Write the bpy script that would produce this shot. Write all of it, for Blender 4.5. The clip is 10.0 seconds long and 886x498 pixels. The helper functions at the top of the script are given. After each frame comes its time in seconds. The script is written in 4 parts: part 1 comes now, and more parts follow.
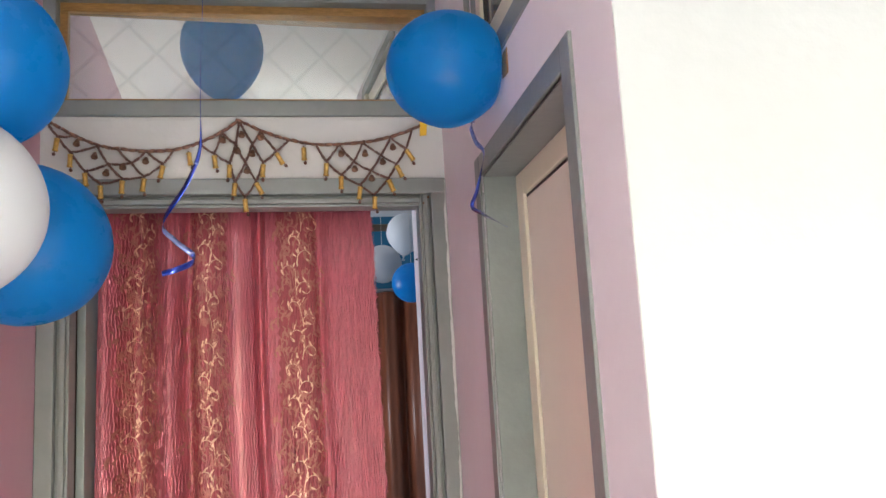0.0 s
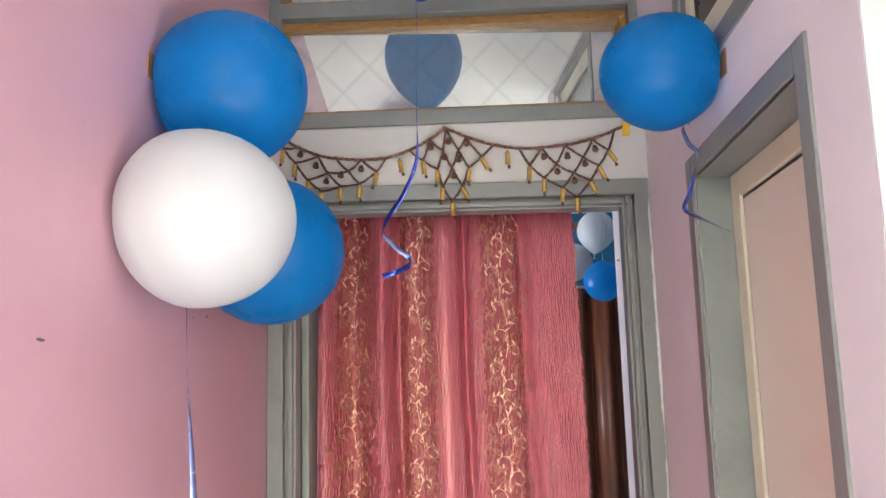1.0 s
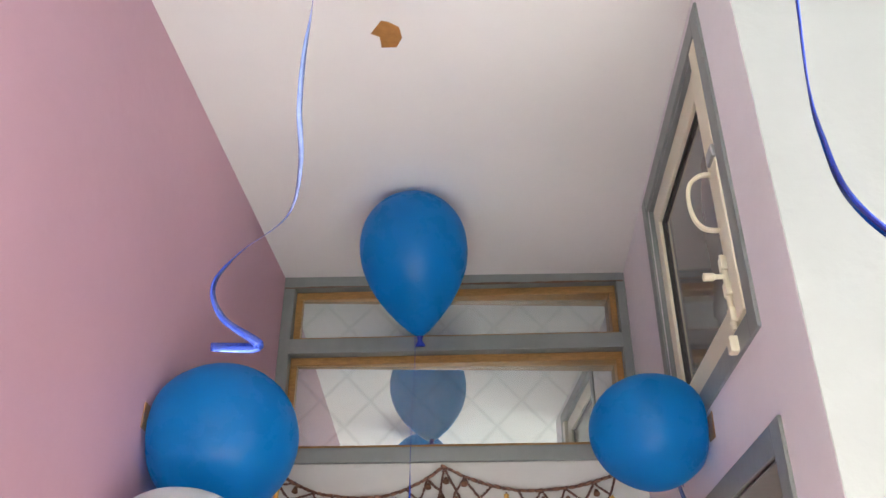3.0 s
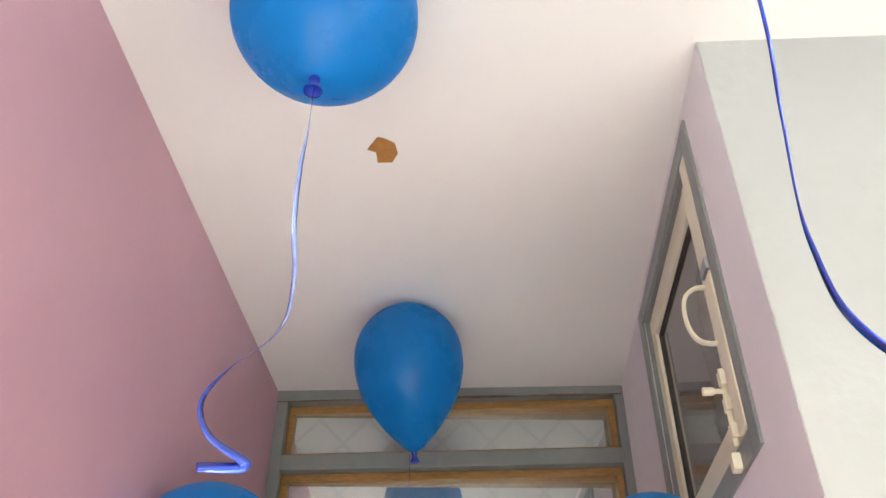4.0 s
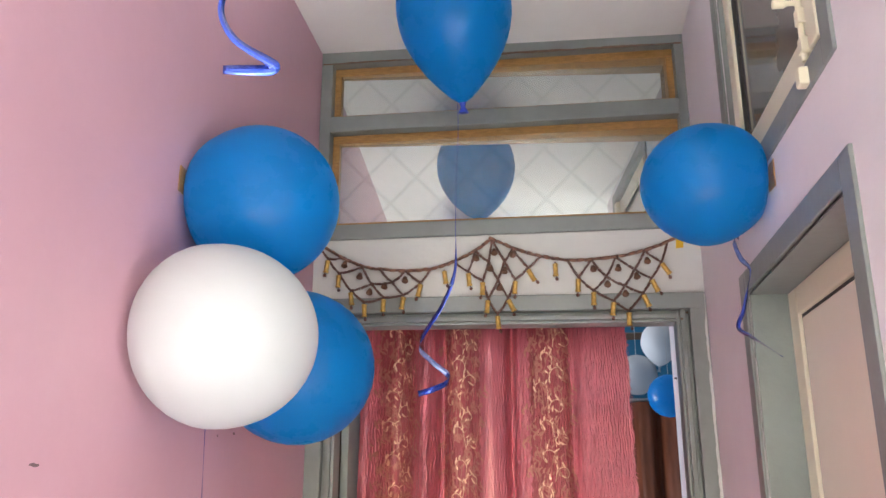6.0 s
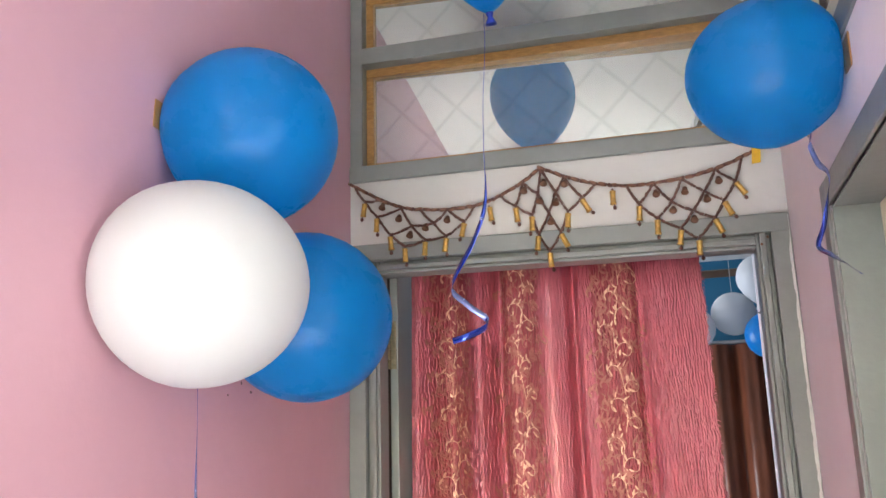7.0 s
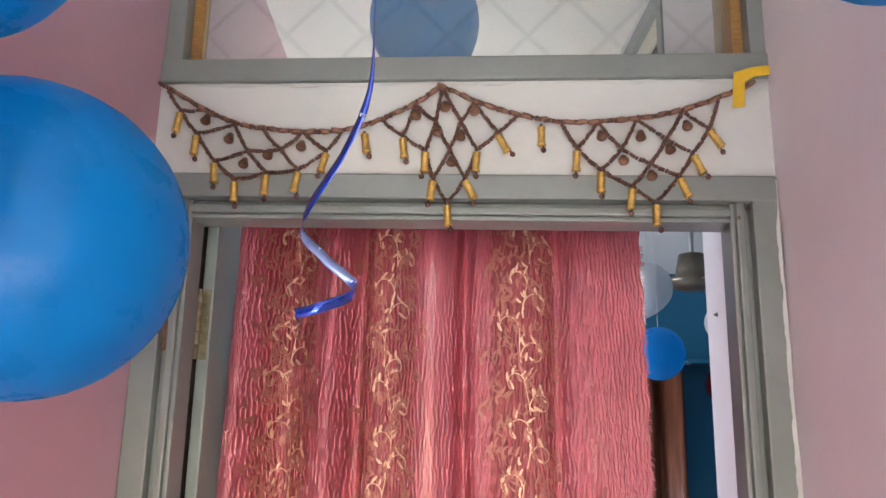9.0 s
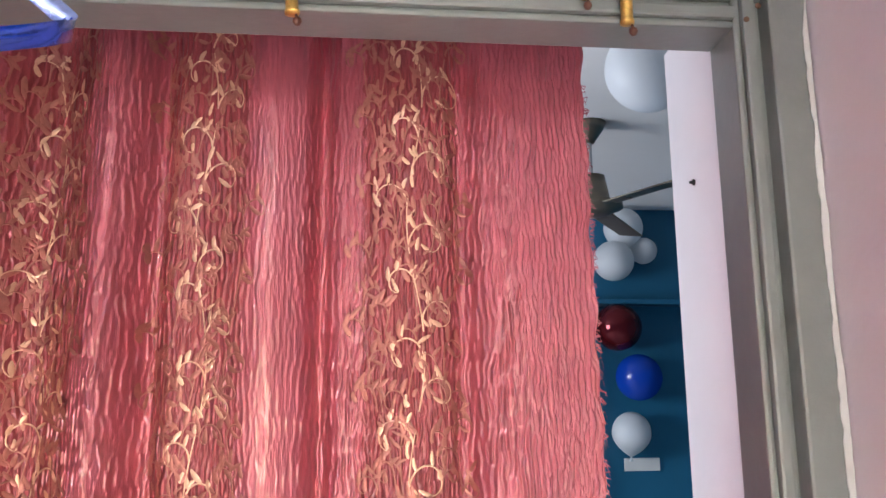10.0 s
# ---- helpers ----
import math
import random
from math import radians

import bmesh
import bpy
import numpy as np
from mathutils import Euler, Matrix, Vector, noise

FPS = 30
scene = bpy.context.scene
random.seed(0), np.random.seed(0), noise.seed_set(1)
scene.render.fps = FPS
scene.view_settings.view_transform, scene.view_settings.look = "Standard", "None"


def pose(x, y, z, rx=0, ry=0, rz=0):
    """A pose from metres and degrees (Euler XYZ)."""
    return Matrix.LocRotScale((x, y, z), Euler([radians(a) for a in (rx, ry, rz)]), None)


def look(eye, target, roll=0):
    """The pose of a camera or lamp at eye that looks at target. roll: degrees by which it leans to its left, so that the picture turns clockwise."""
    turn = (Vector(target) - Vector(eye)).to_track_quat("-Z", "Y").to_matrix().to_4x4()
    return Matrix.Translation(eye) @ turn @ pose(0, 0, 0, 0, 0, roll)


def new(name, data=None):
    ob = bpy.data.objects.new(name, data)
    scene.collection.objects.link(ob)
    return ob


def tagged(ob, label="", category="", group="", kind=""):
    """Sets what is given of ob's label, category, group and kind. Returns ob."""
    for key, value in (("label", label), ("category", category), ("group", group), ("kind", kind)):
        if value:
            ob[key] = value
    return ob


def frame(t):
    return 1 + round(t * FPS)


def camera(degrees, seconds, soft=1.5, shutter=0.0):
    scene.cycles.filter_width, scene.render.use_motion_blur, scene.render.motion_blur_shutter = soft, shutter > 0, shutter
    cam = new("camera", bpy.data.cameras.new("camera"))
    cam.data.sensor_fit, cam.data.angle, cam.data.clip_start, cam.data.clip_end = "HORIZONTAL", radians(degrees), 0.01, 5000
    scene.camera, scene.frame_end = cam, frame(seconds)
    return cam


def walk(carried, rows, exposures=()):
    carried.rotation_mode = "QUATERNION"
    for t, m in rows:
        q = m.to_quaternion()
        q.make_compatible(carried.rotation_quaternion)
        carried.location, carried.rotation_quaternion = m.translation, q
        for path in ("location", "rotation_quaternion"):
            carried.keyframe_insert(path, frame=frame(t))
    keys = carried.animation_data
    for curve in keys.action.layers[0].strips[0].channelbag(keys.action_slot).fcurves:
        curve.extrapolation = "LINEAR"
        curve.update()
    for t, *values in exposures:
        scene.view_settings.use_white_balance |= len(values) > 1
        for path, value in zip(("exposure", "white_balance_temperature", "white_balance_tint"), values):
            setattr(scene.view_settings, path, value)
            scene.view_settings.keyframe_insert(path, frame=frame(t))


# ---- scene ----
cam = camera(56.0, 10.0)
PATH = [
    (0, (0.074, 0.077, 1.493), (0.416, 2.024, 1.801), -3.2),
    (0.5, (0.002, 0.066, 1.493), (0.026, 2.047, 1.765), -1.7),
    (1, (-0.006, 0.038, 1.509), (-0.083, 2.012, 1.822), -1.6),
    (1.5, (0.046, 0.024, 1.559), (-0.066, 1.98, 1.958), -1.2),
    (2, (0.057, 0.021, 1.579), (-0.047, 1.941, 2.129), -0.9),
    (2.5, (0.064, 0.01, 1.598), (-0.045, 1.854, 2.365), -0.3),
    (3, (0.057, -0.01, 1.605), (-0.045, 1.729, 2.588), 0.1),
    (3.2, (0.055, -0.009, 1.604), (-0.048, 1.683, 2.665), 0.4),
    (4.3, (0.062, -0.002, 1.616), (-0.021, 1.588, 2.826), -0.2),
    (4.5, (0.062, 0.005, 1.608), (-0.023, 1.643, 2.753), -0.2),
    (5, (0.066, 0.036, 1.588), (-0.045, 1.79, 2.544), -0.0),
    (5.5, (0.055, 0.061, 1.567), (-0.1, 1.91, 2.312), 0.0),
    (6, (0.07, 0.108, 1.548), (-0.173, 2.014, 2.105), 0.0),
    (6.2, (0.083, 0.125, 1.548), (-0.192, 2.039, 2.059), -0.6),
    (7.3, (0.232, 0.468, 1.572), (-0.326, 2.345, 1.992), -1.1),
    (7.5, (0.247, 0.544, 1.586), (-0.326, 2.419, 1.978), -0.85),
    (8, (0.25, 0.711, 1.568), (-0.289, 2.593, 1.974), 0.35),
    (8.5, (0.165, 0.828, 1.585), (-0.196, 2.748, 2.015), 1.25),
    (9, (0.021, 1.001, 1.595), (-0.11, 2.939, 2.073), 1.1),
    (9.5, (0.027, 1.266, 1.555), (0.002, 3.208, 2.033), 1.4),
    (9.8, (0.018, 1.455, 1.566), (0.11, 3.407, 1.989), 0.1),
    (10, (0.017, 1.572, 1.572), (0.192, 3.527, 1.955), -0.6),
]
EXPOSURES = [(0.0, 2.45, 6500, 10), (0.5, 2.6, 6500, 10), (1.0, 2.6, 6500, 10), (2.5, 2.22, 6500, 10), (3.0, 2.3, 6500, 10), (4.5, 2.33, 6950, 10), (5.5, 2.5, 6550, 10), (6.0, 2.65, 6500, 10), (8.0, 2.82, 6500, 10), (9.0, 2.8, 6500, 10), (9.5, 2.95, 6500, 10), (10.0, 2.98, 6500, 10)]
walk(cam, [(t, look(eye, target, roll)) for t, eye, target, roll in PATH], EXPOSURES)

# ---- world and light ----
world = bpy.data.worlds.new("world")
scene.world = world
world.use_nodes = True
wn = world.node_tree.nodes
sky = wn.new("ShaderNodeTexSky")
sky.sky_type = "NISHITA"
sky.sun_disc = False
sky.sun_elevation, sky.sun_rotation = radians(38), radians(180)
wn["Background"].inputs[1].default_value = 0.1
world.node_tree.links.new(sky.outputs[0], wn["Background"].inputs[0])

# plan of the place, in metres
XL, XR = -0.605, 0.499      # the passage's left and right walls
YE = 1.03                   # where the right wall ends and the room opens
YB = 2.40                   # the wall with the curtained doorway
ZC = 2.86                   # ceiling, at the lilac wall
ZW = ZC + 0.045             # the walls run up into the ceiling
RX, RY = 3.0, -2.3          # the room's far right wall and its rear wall
LX, LY = -2.6, 0.45         # the room's far left wall, and where the pink wall begins
SKEW = Matrix.Translation((XR, YB, 0)) @ Matrix.Rotation(radians(-0.84), 4, "Z") @ Matrix.Translation((-XR, -YB, 0))  # turns the lilac wall slightly askew to fit the camera's view


def area_light(name, m, sx, sy, power, colour):
    data = bpy.data.lights.new(name, "AREA")
    data.shape, data.size, data.size_y, data.energy, data.color = "RECTANGLE", sx, sy, power, colour
    ob = new(name, data)
    ob.matrix_world = m
    return ob


# daylight in two added openings and the right doorway, and a rear wall bulb
# unseen rear opening, added to brighten the passage from behind the camera
area_light("rear_fill", look((0.25, RY - 0.04, 0.95), (0.25, 0, 0.95)), 2.2, 1.85, 2.3, (0.94, 0.98, 1.0))
area_light("doorway_daylight", look((RX + 0.04, -0.9, 1.02), (0, -0.9, 1.02)), 1.15, 1.95, 6.0, (0.94, 0.98, 1.0))
# hidden opening in the left wall, added to brighten the far room
area_light("far_room_fill", look((-2.02, 4.4, 1.7), (0, 4.4, 1.7)), 1.25, 1.15, 12.0, (0.82, 0.88, 1.0))
sun_data = bpy.data.lights.new("sun", "SUN")
sun_data.energy, sun_data.angle, sun_data.color = 5.0, radians(0.5), (1.0, 0.98, 0.95)
new("sun", sun_data).matrix_world = look((0.8, -6, 4.7), (0, 0, 0))
bulb_data = bpy.data.lights.new("bulb_light", "POINT")
bulb_data.energy, bulb_data.shadow_soft_size, bulb_data.color = 4.0, 0.03, (1.0, 0.98, 0.95)
new("bulb_light", bulb_data).location = (-0.56, RY + 0.17, 2.62)


# ---- materials ----
def material(name, colour, rough=0.5, metal=0.0, vary=0.06, scale=6.0, bump=0.0, bump_scale=60.0, spec=0.5, stretch=(1, 1, 1), random_tint=0.0, coat=0.0, sheer=0.0):
    m = bpy.data.materials.new(name)
    m.use_nodes = True
    n, l = m.node_tree.nodes, m.node_tree.links
    p = n["Principled BSDF"]
    p.inputs["Roughness"].default_value, p.inputs["Metallic"].default_value = rough, metal
    p.inputs["Specular IOR Level"].default_value = spec
    co = n.new("ShaderNodeTexCoord")
    mp = n.new("ShaderNodeMapping")
    mp.inputs["Scale"].default_value = stretch
    l.new(co.outputs["Object"], mp.inputs["Vector"])
    big = n.new("ShaderNodeTexNoise")
    big.inputs["Scale"].default_value, big.inputs["Detail"].default_value, big.inputs["Roughness"].default_value = scale, 6, 0.62
    l.new(mp.outputs[0], big.inputs["Vector"])
    ramp = n.new("ShaderNodeMapRange")
    ramp.inputs["From Min"].default_value, ramp.inputs["From Max"].default_value = 0.25, 0.75
    ramp.inputs["To Min"].default_value, ramp.inputs["To Max"].default_value = 1 - vary, 1 + vary
    l.new(big.outputs["Fac"], ramp.inputs["Value"])
    mul = n.new("ShaderNodeVectorMath")
    mul.operation = "SCALE"
    mul.inputs[0].default_value = colour
    l.new(ramp.outputs[0], mul.inputs["Scale"])
    out = mul.outputs[0]
    if random_tint:
        info = n.new("ShaderNodeObjectInfo")
        r2 = n.new("ShaderNodeMapRange")
        r2.inputs["To Min"].default_value, r2.inputs["To Max"].default_value = 1 - random_tint, 1 + random_tint
        l.new(info.outputs["Random"], r2.inputs["Value"])
        m2 = n.new("ShaderNodeVectorMath")
        m2.operation = "SCALE"
        l.new(out, m2.inputs[0])
        l.new(r2.outputs[0], m2.inputs["Scale"])
        out = m2.outputs[0]
    l.new(out, p.inputs["Base Color"])
    rr = n.new("ShaderNodeMapRange")
    rr.inputs["To Min"].default_value, rr.inputs["To Max"].default_value = max(rough - 0.08, 0.02), min(rough + 0.08, 1)
    l.new(big.outputs["Fac"], rr.inputs["Value"])
    l.new(rr.outputs[0], p.inputs["Roughness"])
    if bump:
        fine = n.new("ShaderNodeTexNoise")
        fine.inputs["Scale"].default_value, fine.inputs["Detail"].default_value = bump_scale, 5
        l.new(mp.outputs[0], fine.inputs["Vector"])
        b = n.new("ShaderNodeBump")
        b.inputs["Strength"].default_value, b.inputs["Distance"].default_value = bump, 0.004
        l.new(fine.outputs["Fac"], b.inputs["Height"])
        l.new(b.outputs[0], p.inputs["Normal"])
    if coat:
        p.inputs["Coat Weight"].default_value, p.inputs["Coat Roughness"].default_value = coat, 0.12
        p.inputs["Coat IOR"].default_value = 1.9
    if sheer:
        tr = n.new("ShaderNodeBsdfTranslucent")
        tr.inputs["Color"].default_value = [c ** 0.45 for c in colour] + [1]
        mix = n.new("ShaderNodeMixShader")
        mix.inputs[0].default_value = sheer
        l.new(p.outputs[0], mix.inputs[1])
        l.new(tr.outputs[0], mix.inputs[2])
        l.new(mix.outputs[0], n["Material Output"].inputs["Surface"])
    return m


PINK = material("pink_wall_paint", (0.605, 0.35, 0.42), 0.42, vary=0.05, scale=2.5, bump=0.35, bump_scale=25)
LILAC = material("lilac_wall_paint", (0.83, 0.775, 0.81), 0.5, vary=0.05, scale=3, bump=0.3, bump_scale=30)
WHITE = material("white_wall_paint", (0.63, 0.63, 0.61), 0.6, vary=0.04, scale=3, bump=0.4, bump_scale=30)
# wall white, darkened for the end wall to offset the strong light there
END_WHITE = material("end_wall_white_toned_down", (0.47, 0.485, 0.48), 0.7, vary=0.05, scale=3, bump=0.4, bump_scale=30)
CEIL = material("ceiling_whitewash", (0.82, 0.79, 0.76), 0.8, vary=0.03, scale=2, bump=0.3, bump_scale=20)
GREY = material("grey_enamel", (0.225, 0.245, 0.236), 0.36, vary=0.12, scale=9, bump=0.25, bump_scale=40)
GREY_DOOR = material("grey_door_enamel", (0.27, 0.31, 0.29), 0.36, vary=0.12, scale=7, bump=0.2)
CREAM = material("cream_powder_coat", (0.82, 0.76, 0.58), 0.33, vary=0.05, scale=8, bump=0.1)
CREAM_PANEL = material("cream_door_panel", (0.87, 0.79, 0.65), 0.3, vary=0.04, scale=4, bump=0.05, bump_scale=12)
# near-black that stands in for shade in the door gap
GAP_SHADE = material("gap_shade", (0.035, 0.028, 0.022), 0.7, vary=0.3, scale=20)
RUBBER = material("dark_gasket", (0.03, 0.028, 0.025), 0.6)
WOOD = material("varnished_wood_bead", (0.36, 0.19, 0.055), 0.45, vary=0.35, scale=14, bump=0.3, stretch=(3, 14, 14))
BLUE_RUBBER = material("blue_balloon_rubber", (0.004, 0.235, 0.68), 0.28, vary=0.06, scale=9, spec=0.45, sheer=0.58)
DEEP_BLUE = material("deep_blue_balloon_rubber", (0.004, 0.05, 0.42), 0.22, vary=0.06, scale=9, sheer=0.2)
BLUE_KNOT = material("dark_blue_balloon_knot", (0.004, 0.03, 0.30), 0.4)
WHITE_RUBBER = material("white_balloon_rubber", (0.72, 0.74, 0.76), 0.42, vary=0.02, scale=9, sheer=0.3)
RED_FOIL = material("dark_red_foil", (0.12, 0.01, 0.015), 0.12, metal=0.6)
RIBBON = material("blue_foil_ribbon", (0.03, 0.09, 0.66), 0.16, metal=0.8, vary=0.3, scale=60, bump=0.3, bump_scale=90, coat=0.6)
RIBBON_BACK = material("pale_foil_ribbon_back", (0.36, 0.46, 0.88), 0.25, metal=0.65, vary=0.3, scale=60, bump=0.3, bump_scale=90)
TAPE_BROWN = material("brown_parcel_tape", (0.42, 0.20, 0.06), 0.3, vary=0.2, scale=40, bump=0.4)
TAPE_YELLOW = material("yellow_tape", (0.75, 0.46, 0.02), 0.4, vary=0.15, scale=40, bump=0.3)
BEAD = material("brown_wooden_beads", (0.125, 0.05, 0.034), 0.5, vary=0.5, scale=160)
BRASS = material("gold_foil_tube", (0.72, 0.47, 0.13), 0.34, metal=0.8, vary=0.35, scale=120, bump=0.3, bump_scale=300)
BELL = material("brown_bell", (0.16, 0.075, 0.04), 0.45, metal=0.2, vary=0.3, scale=90)
HINGE = material("dull_brass", (0.27, 0.24, 0.15), 0.4, metal=0.5, vary=0.4, scale=70, bump=0.3)
STEEL = material("steel", (0.5, 0.5, 0.5), 0.3, metal=1.0)
RUST = material("rusty_iron", (0.16, 0.085, 0.05), 0.6, metal=0.3, vary=0.4, scale=90, bump=0.4)
FAN_METAL = material("bronze_fan_metal", (0.20, 0.17, 0.13), 0.35, metal=0.7)
BLUE_WALL = material("teal_blue_wall_paint", (0.012, 0.12, 0.22), 0.5, vary=0.06, scale=3, bump=0.2)
FAR_CURTAIN = material("brown_satin_curtain", (0.19, 0.06, 0.03), 0.35, vary=0.4, scale=5, stretch=(4, 4, 0.6))
PLATE = material("white_plastic", (0.75, 0.73, 0.70), 0.4)
# unseen floor, kept pale to bounce light onto walls and ceiling
FLOOR = material("pale_floor", (0.74, 0.74, 0.72), 0.3, vary=0.1, scale=4)
RED_CLOTH = material("crushed_red_satin", (0.52, 0.112, 0.155), 0.42, metal=0.4, coat=0.6, vary=0.28, scale=30, bump=0.5, bump_scale=120, stretch=(3.4, 1, 0.4), spec=0.8)
RED_STRIPE = material("dark_red_woven_stripe", (0.37, 0.064, 0.08), 0.42, metal=0.35, coat=0.35, vary=0.25, scale=40, bump=0.4, bump_scale=110, stretch=(3.2, 1, 0.5), spec=0.7)
GOLD_THREAD = material("gold_thread", (0.80, 0.50, 0.36), 0.33, metal=0.5, vary=0.2, scale=80)
BRONZE_THREAD = material("bronze_thread", (0.45, 0.165, 0.14), 0.36, metal=0.4, vary=0.25, scale=80)


def pane_material():
    """Old glass over a pale board: a strong reflection under a painted teal haze, and a faint diamond grid behind it.
    """
    m = bpy.data.materials.new("transom_glass")
    m.use_nodes = True
    n, l = m.node_tree.nodes, m.node_tree.links
    p = n["Principled BSDF"]
    co = n.new("ShaderNodeTexCoord")
    sep = n.new("ShaderNodeSeparateXYZ")
    l.new(co.outputs["Object"], sep.inputs[0])
    lines = []
    for sign in (1, -1):
        a = n.new("ShaderNodeMath"); a.operation = "MULTIPLY"; a.inputs[1].default_value = sign * 0.95
        l.new(sep.outputs["Z"], a.inputs[0])
        s = n.new("ShaderNodeMath"); s.operation = "ADD"
        l.new(sep.outputs["X"], s.inputs[0]); l.new(a.outputs[0], s.inputs[1])
        w = n.new("ShaderNodeMath"); w.operation = "PINGPONG"; w.inputs[1].default_value = 0.078
        l.new(s.outputs[0], w.inputs[0])
        r = n.new("ShaderNodeMapRange"); r.inputs["From Min"].default_value, r.inputs["From Max"].default_value = 0.003, 0.011
        r.inputs["To Min"].default_value, r.inputs["To Max"].default_value = 1.0, 0.0
        l.new(w.outputs[0], r.inputs["Value"]); lines.append(r)
    mx = n.new("ShaderNodeMath"); mx.operation = "MAXIMUM"
    l.new(lines[0].outputs[0], mx.inputs[0]); l.new(lines[1].outputs[0], mx.inputs[1])
    noise_tex = n.new("ShaderNodeTexNoise"); noise_tex.inputs["Scale"].default_value = 7
    l.new(co.outputs["Object"], noise_tex.inputs["Vector"])
    col = n.new("ShaderNodeMix"); col.data_type = "RGBA"
    # teal diffuse colour painted as a haze that lightens the reflection
    col.inputs["A"].default_value, col.inputs["B"].default_value = (0.40, 0.47, 0.47, 1), (0.27, 0.33, 0.34, 1)
    l.new(mx.outputs[0], col.inputs["Factor"])
    d = n.new("ShaderNodeBsdfDiffuse"); l.new(col.outputs["Result"], d.inputs["Color"])
    g = n.new("ShaderNodeBsdfGlossy"); g.inputs["Roughness"].default_value = 0.0
    g.inputs["Color"].default_value = (0.88, 0.95, 0.92, 1)
    mr = n.new("ShaderNodeMapRange"); mr.inputs["To Min"].default_value, mr.inputs["To Max"].default_value = 0.62, 0.68
    l.new(noise_tex.outputs["Fac"], mr.inputs["Value"])
    dull = n.new("ShaderNodeMath"); dull.operation = "MULTIPLY_ADD"; dull.inputs[1].default_value = -0.08
    l.new(mx.outputs[0], dull.inputs[0]); l.new(mr.outputs[0], dull.inputs[2])
    mixer = n.new("ShaderNodeMixShader")
    l.new(dull.outputs[0], mixer.inputs[0]); l.new(d.outputs[0], mixer.inputs[1]); l.new(g.outputs[0], mixer.inputs[2])
    l.new(mixer.outputs[0], n["Material Output"].inputs["Surface"])
    n.remove(p)
    return m


PANE = pane_material()
DARK_GLASS = material("dark_window_glass", (0.16, 0.155, 0.145), 0.06, vary=0.1, scale=5, spec=1.0)
GLOW = bpy.data.materials.new("lit_bulb")
GLOW.use_nodes = True
GLOW.node_tree.nodes["Principled BSDF"].inputs["Emission Color"].default_value = (1, 0.95, 0.88, 1)
GLOW.node_tree.nodes["Principled BSDF"].inputs["Emission Strength"].default_value = 60


# ---- building helpers ----
def finish(name, bm, mat, parent=None, label="", smooth=False):
    me = bpy.data.meshes.new(name)
    bmesh.ops.recalc_face_normals(bm, faces=bm.faces[:])
    bm.to_mesh(me)
    bm.free()
    me.materials.append(mat)
    if smooth:
        me.polygons.foreach_set("use_smooth", [True] * len(me.polygons))
    ob = new(name, me)
    if parent:
        ob.parent = parent
        ob.matrix_parent_inverse = parent.matrix_world.inverted()
    if label:
        ob["label"] = label
    return ob


part = finish


def thing(name, at, label, category, group="", kind=""):
    e = new(name)
    e.empty_display_size = 0.05
    e.location = at
    e.matrix_world = Matrix.Translation(at)
    return tagged(e, label, category, group, kind)


def structure(ob, label, category):
    return tagged(ob, label, category, kind="structure")


def box(bm, x0, x1, y0, y1, z0, z1, bevel=0.0, m=None):
    made = bmesh.ops.create_cube(bm, size=1, matrix=Matrix.LocRotScale(((x0 + x1) / 2, (y0 + y1) / 2, (z0 + z1) / 2), None, (abs(x1 - x0), abs(y1 - y0), abs(z1 - z0))))
    vs = made["verts"]
    if m is not None:
        bmesh.ops.transform(bm, matrix=m, verts=vs)
    if bevel:
        edges = list({e for v in vs for e in v.link_edges})
        bmesh.ops.bevel(bm, geom=edges, offset=bevel, segments=2, affect="EDGES", profile=0.6)
    return bm


def boxed(x0, x1, y0, y1, z0, z1, bevel=0.0, m=None):
    return box(bmesh.new(), x0, x1, y0, y1, z0, z1, bevel, m)


def holed_slab(us, vs, w0, w1, holes, place):
    """A slab over the grid us x vs, from w0 to w1 deep, open where (u, v) cells lie in a hole; place(u, v, w) gives the point."""
    bm = bmesh.new()
    cache = {}

    def vert(i, j, k):
        if (i, j, k) not in cache:
            cache[i, j, k] = bm.verts.new(place(us[i], vs[j], (w0, w1)[k]))
        return cache[i, j, k]

    def solid(i, j):
        if not (0 <= i < len(us) - 1 and 0 <= j < len(vs) - 1):
            return False
        u, v = (us[i] + us[i + 1]) / 2, (vs[j] + vs[j + 1]) / 2
        return not any(a < u < b and c < v < d for a, b, c, d in holes)

    for i in range(len(us) - 1):
        for j in range(len(vs) - 1):
            if not solid(i, j):
                continue
            for k in (0, 1):
                bm.faces.new([vert(i, j, k), vert(i + 1, j, k), vert(i + 1, j + 1, k), vert(i, j + 1, k)])
            for di, dj, a, b in ((-1, 0, (i, j), (i, j + 1)), (1, 0, (i + 1, j), (i + 1, j + 1)), (0, -1, (i, j), (i + 1, j)), (0, 1, (i, j + 1), (i + 1, j + 1))):
                if not solid(i + di, j + dj):
                    bm.faces.new([vert(*a, 0), vert(*b, 0), vert(*b, 1), vert(*a, 1)])
    return bm


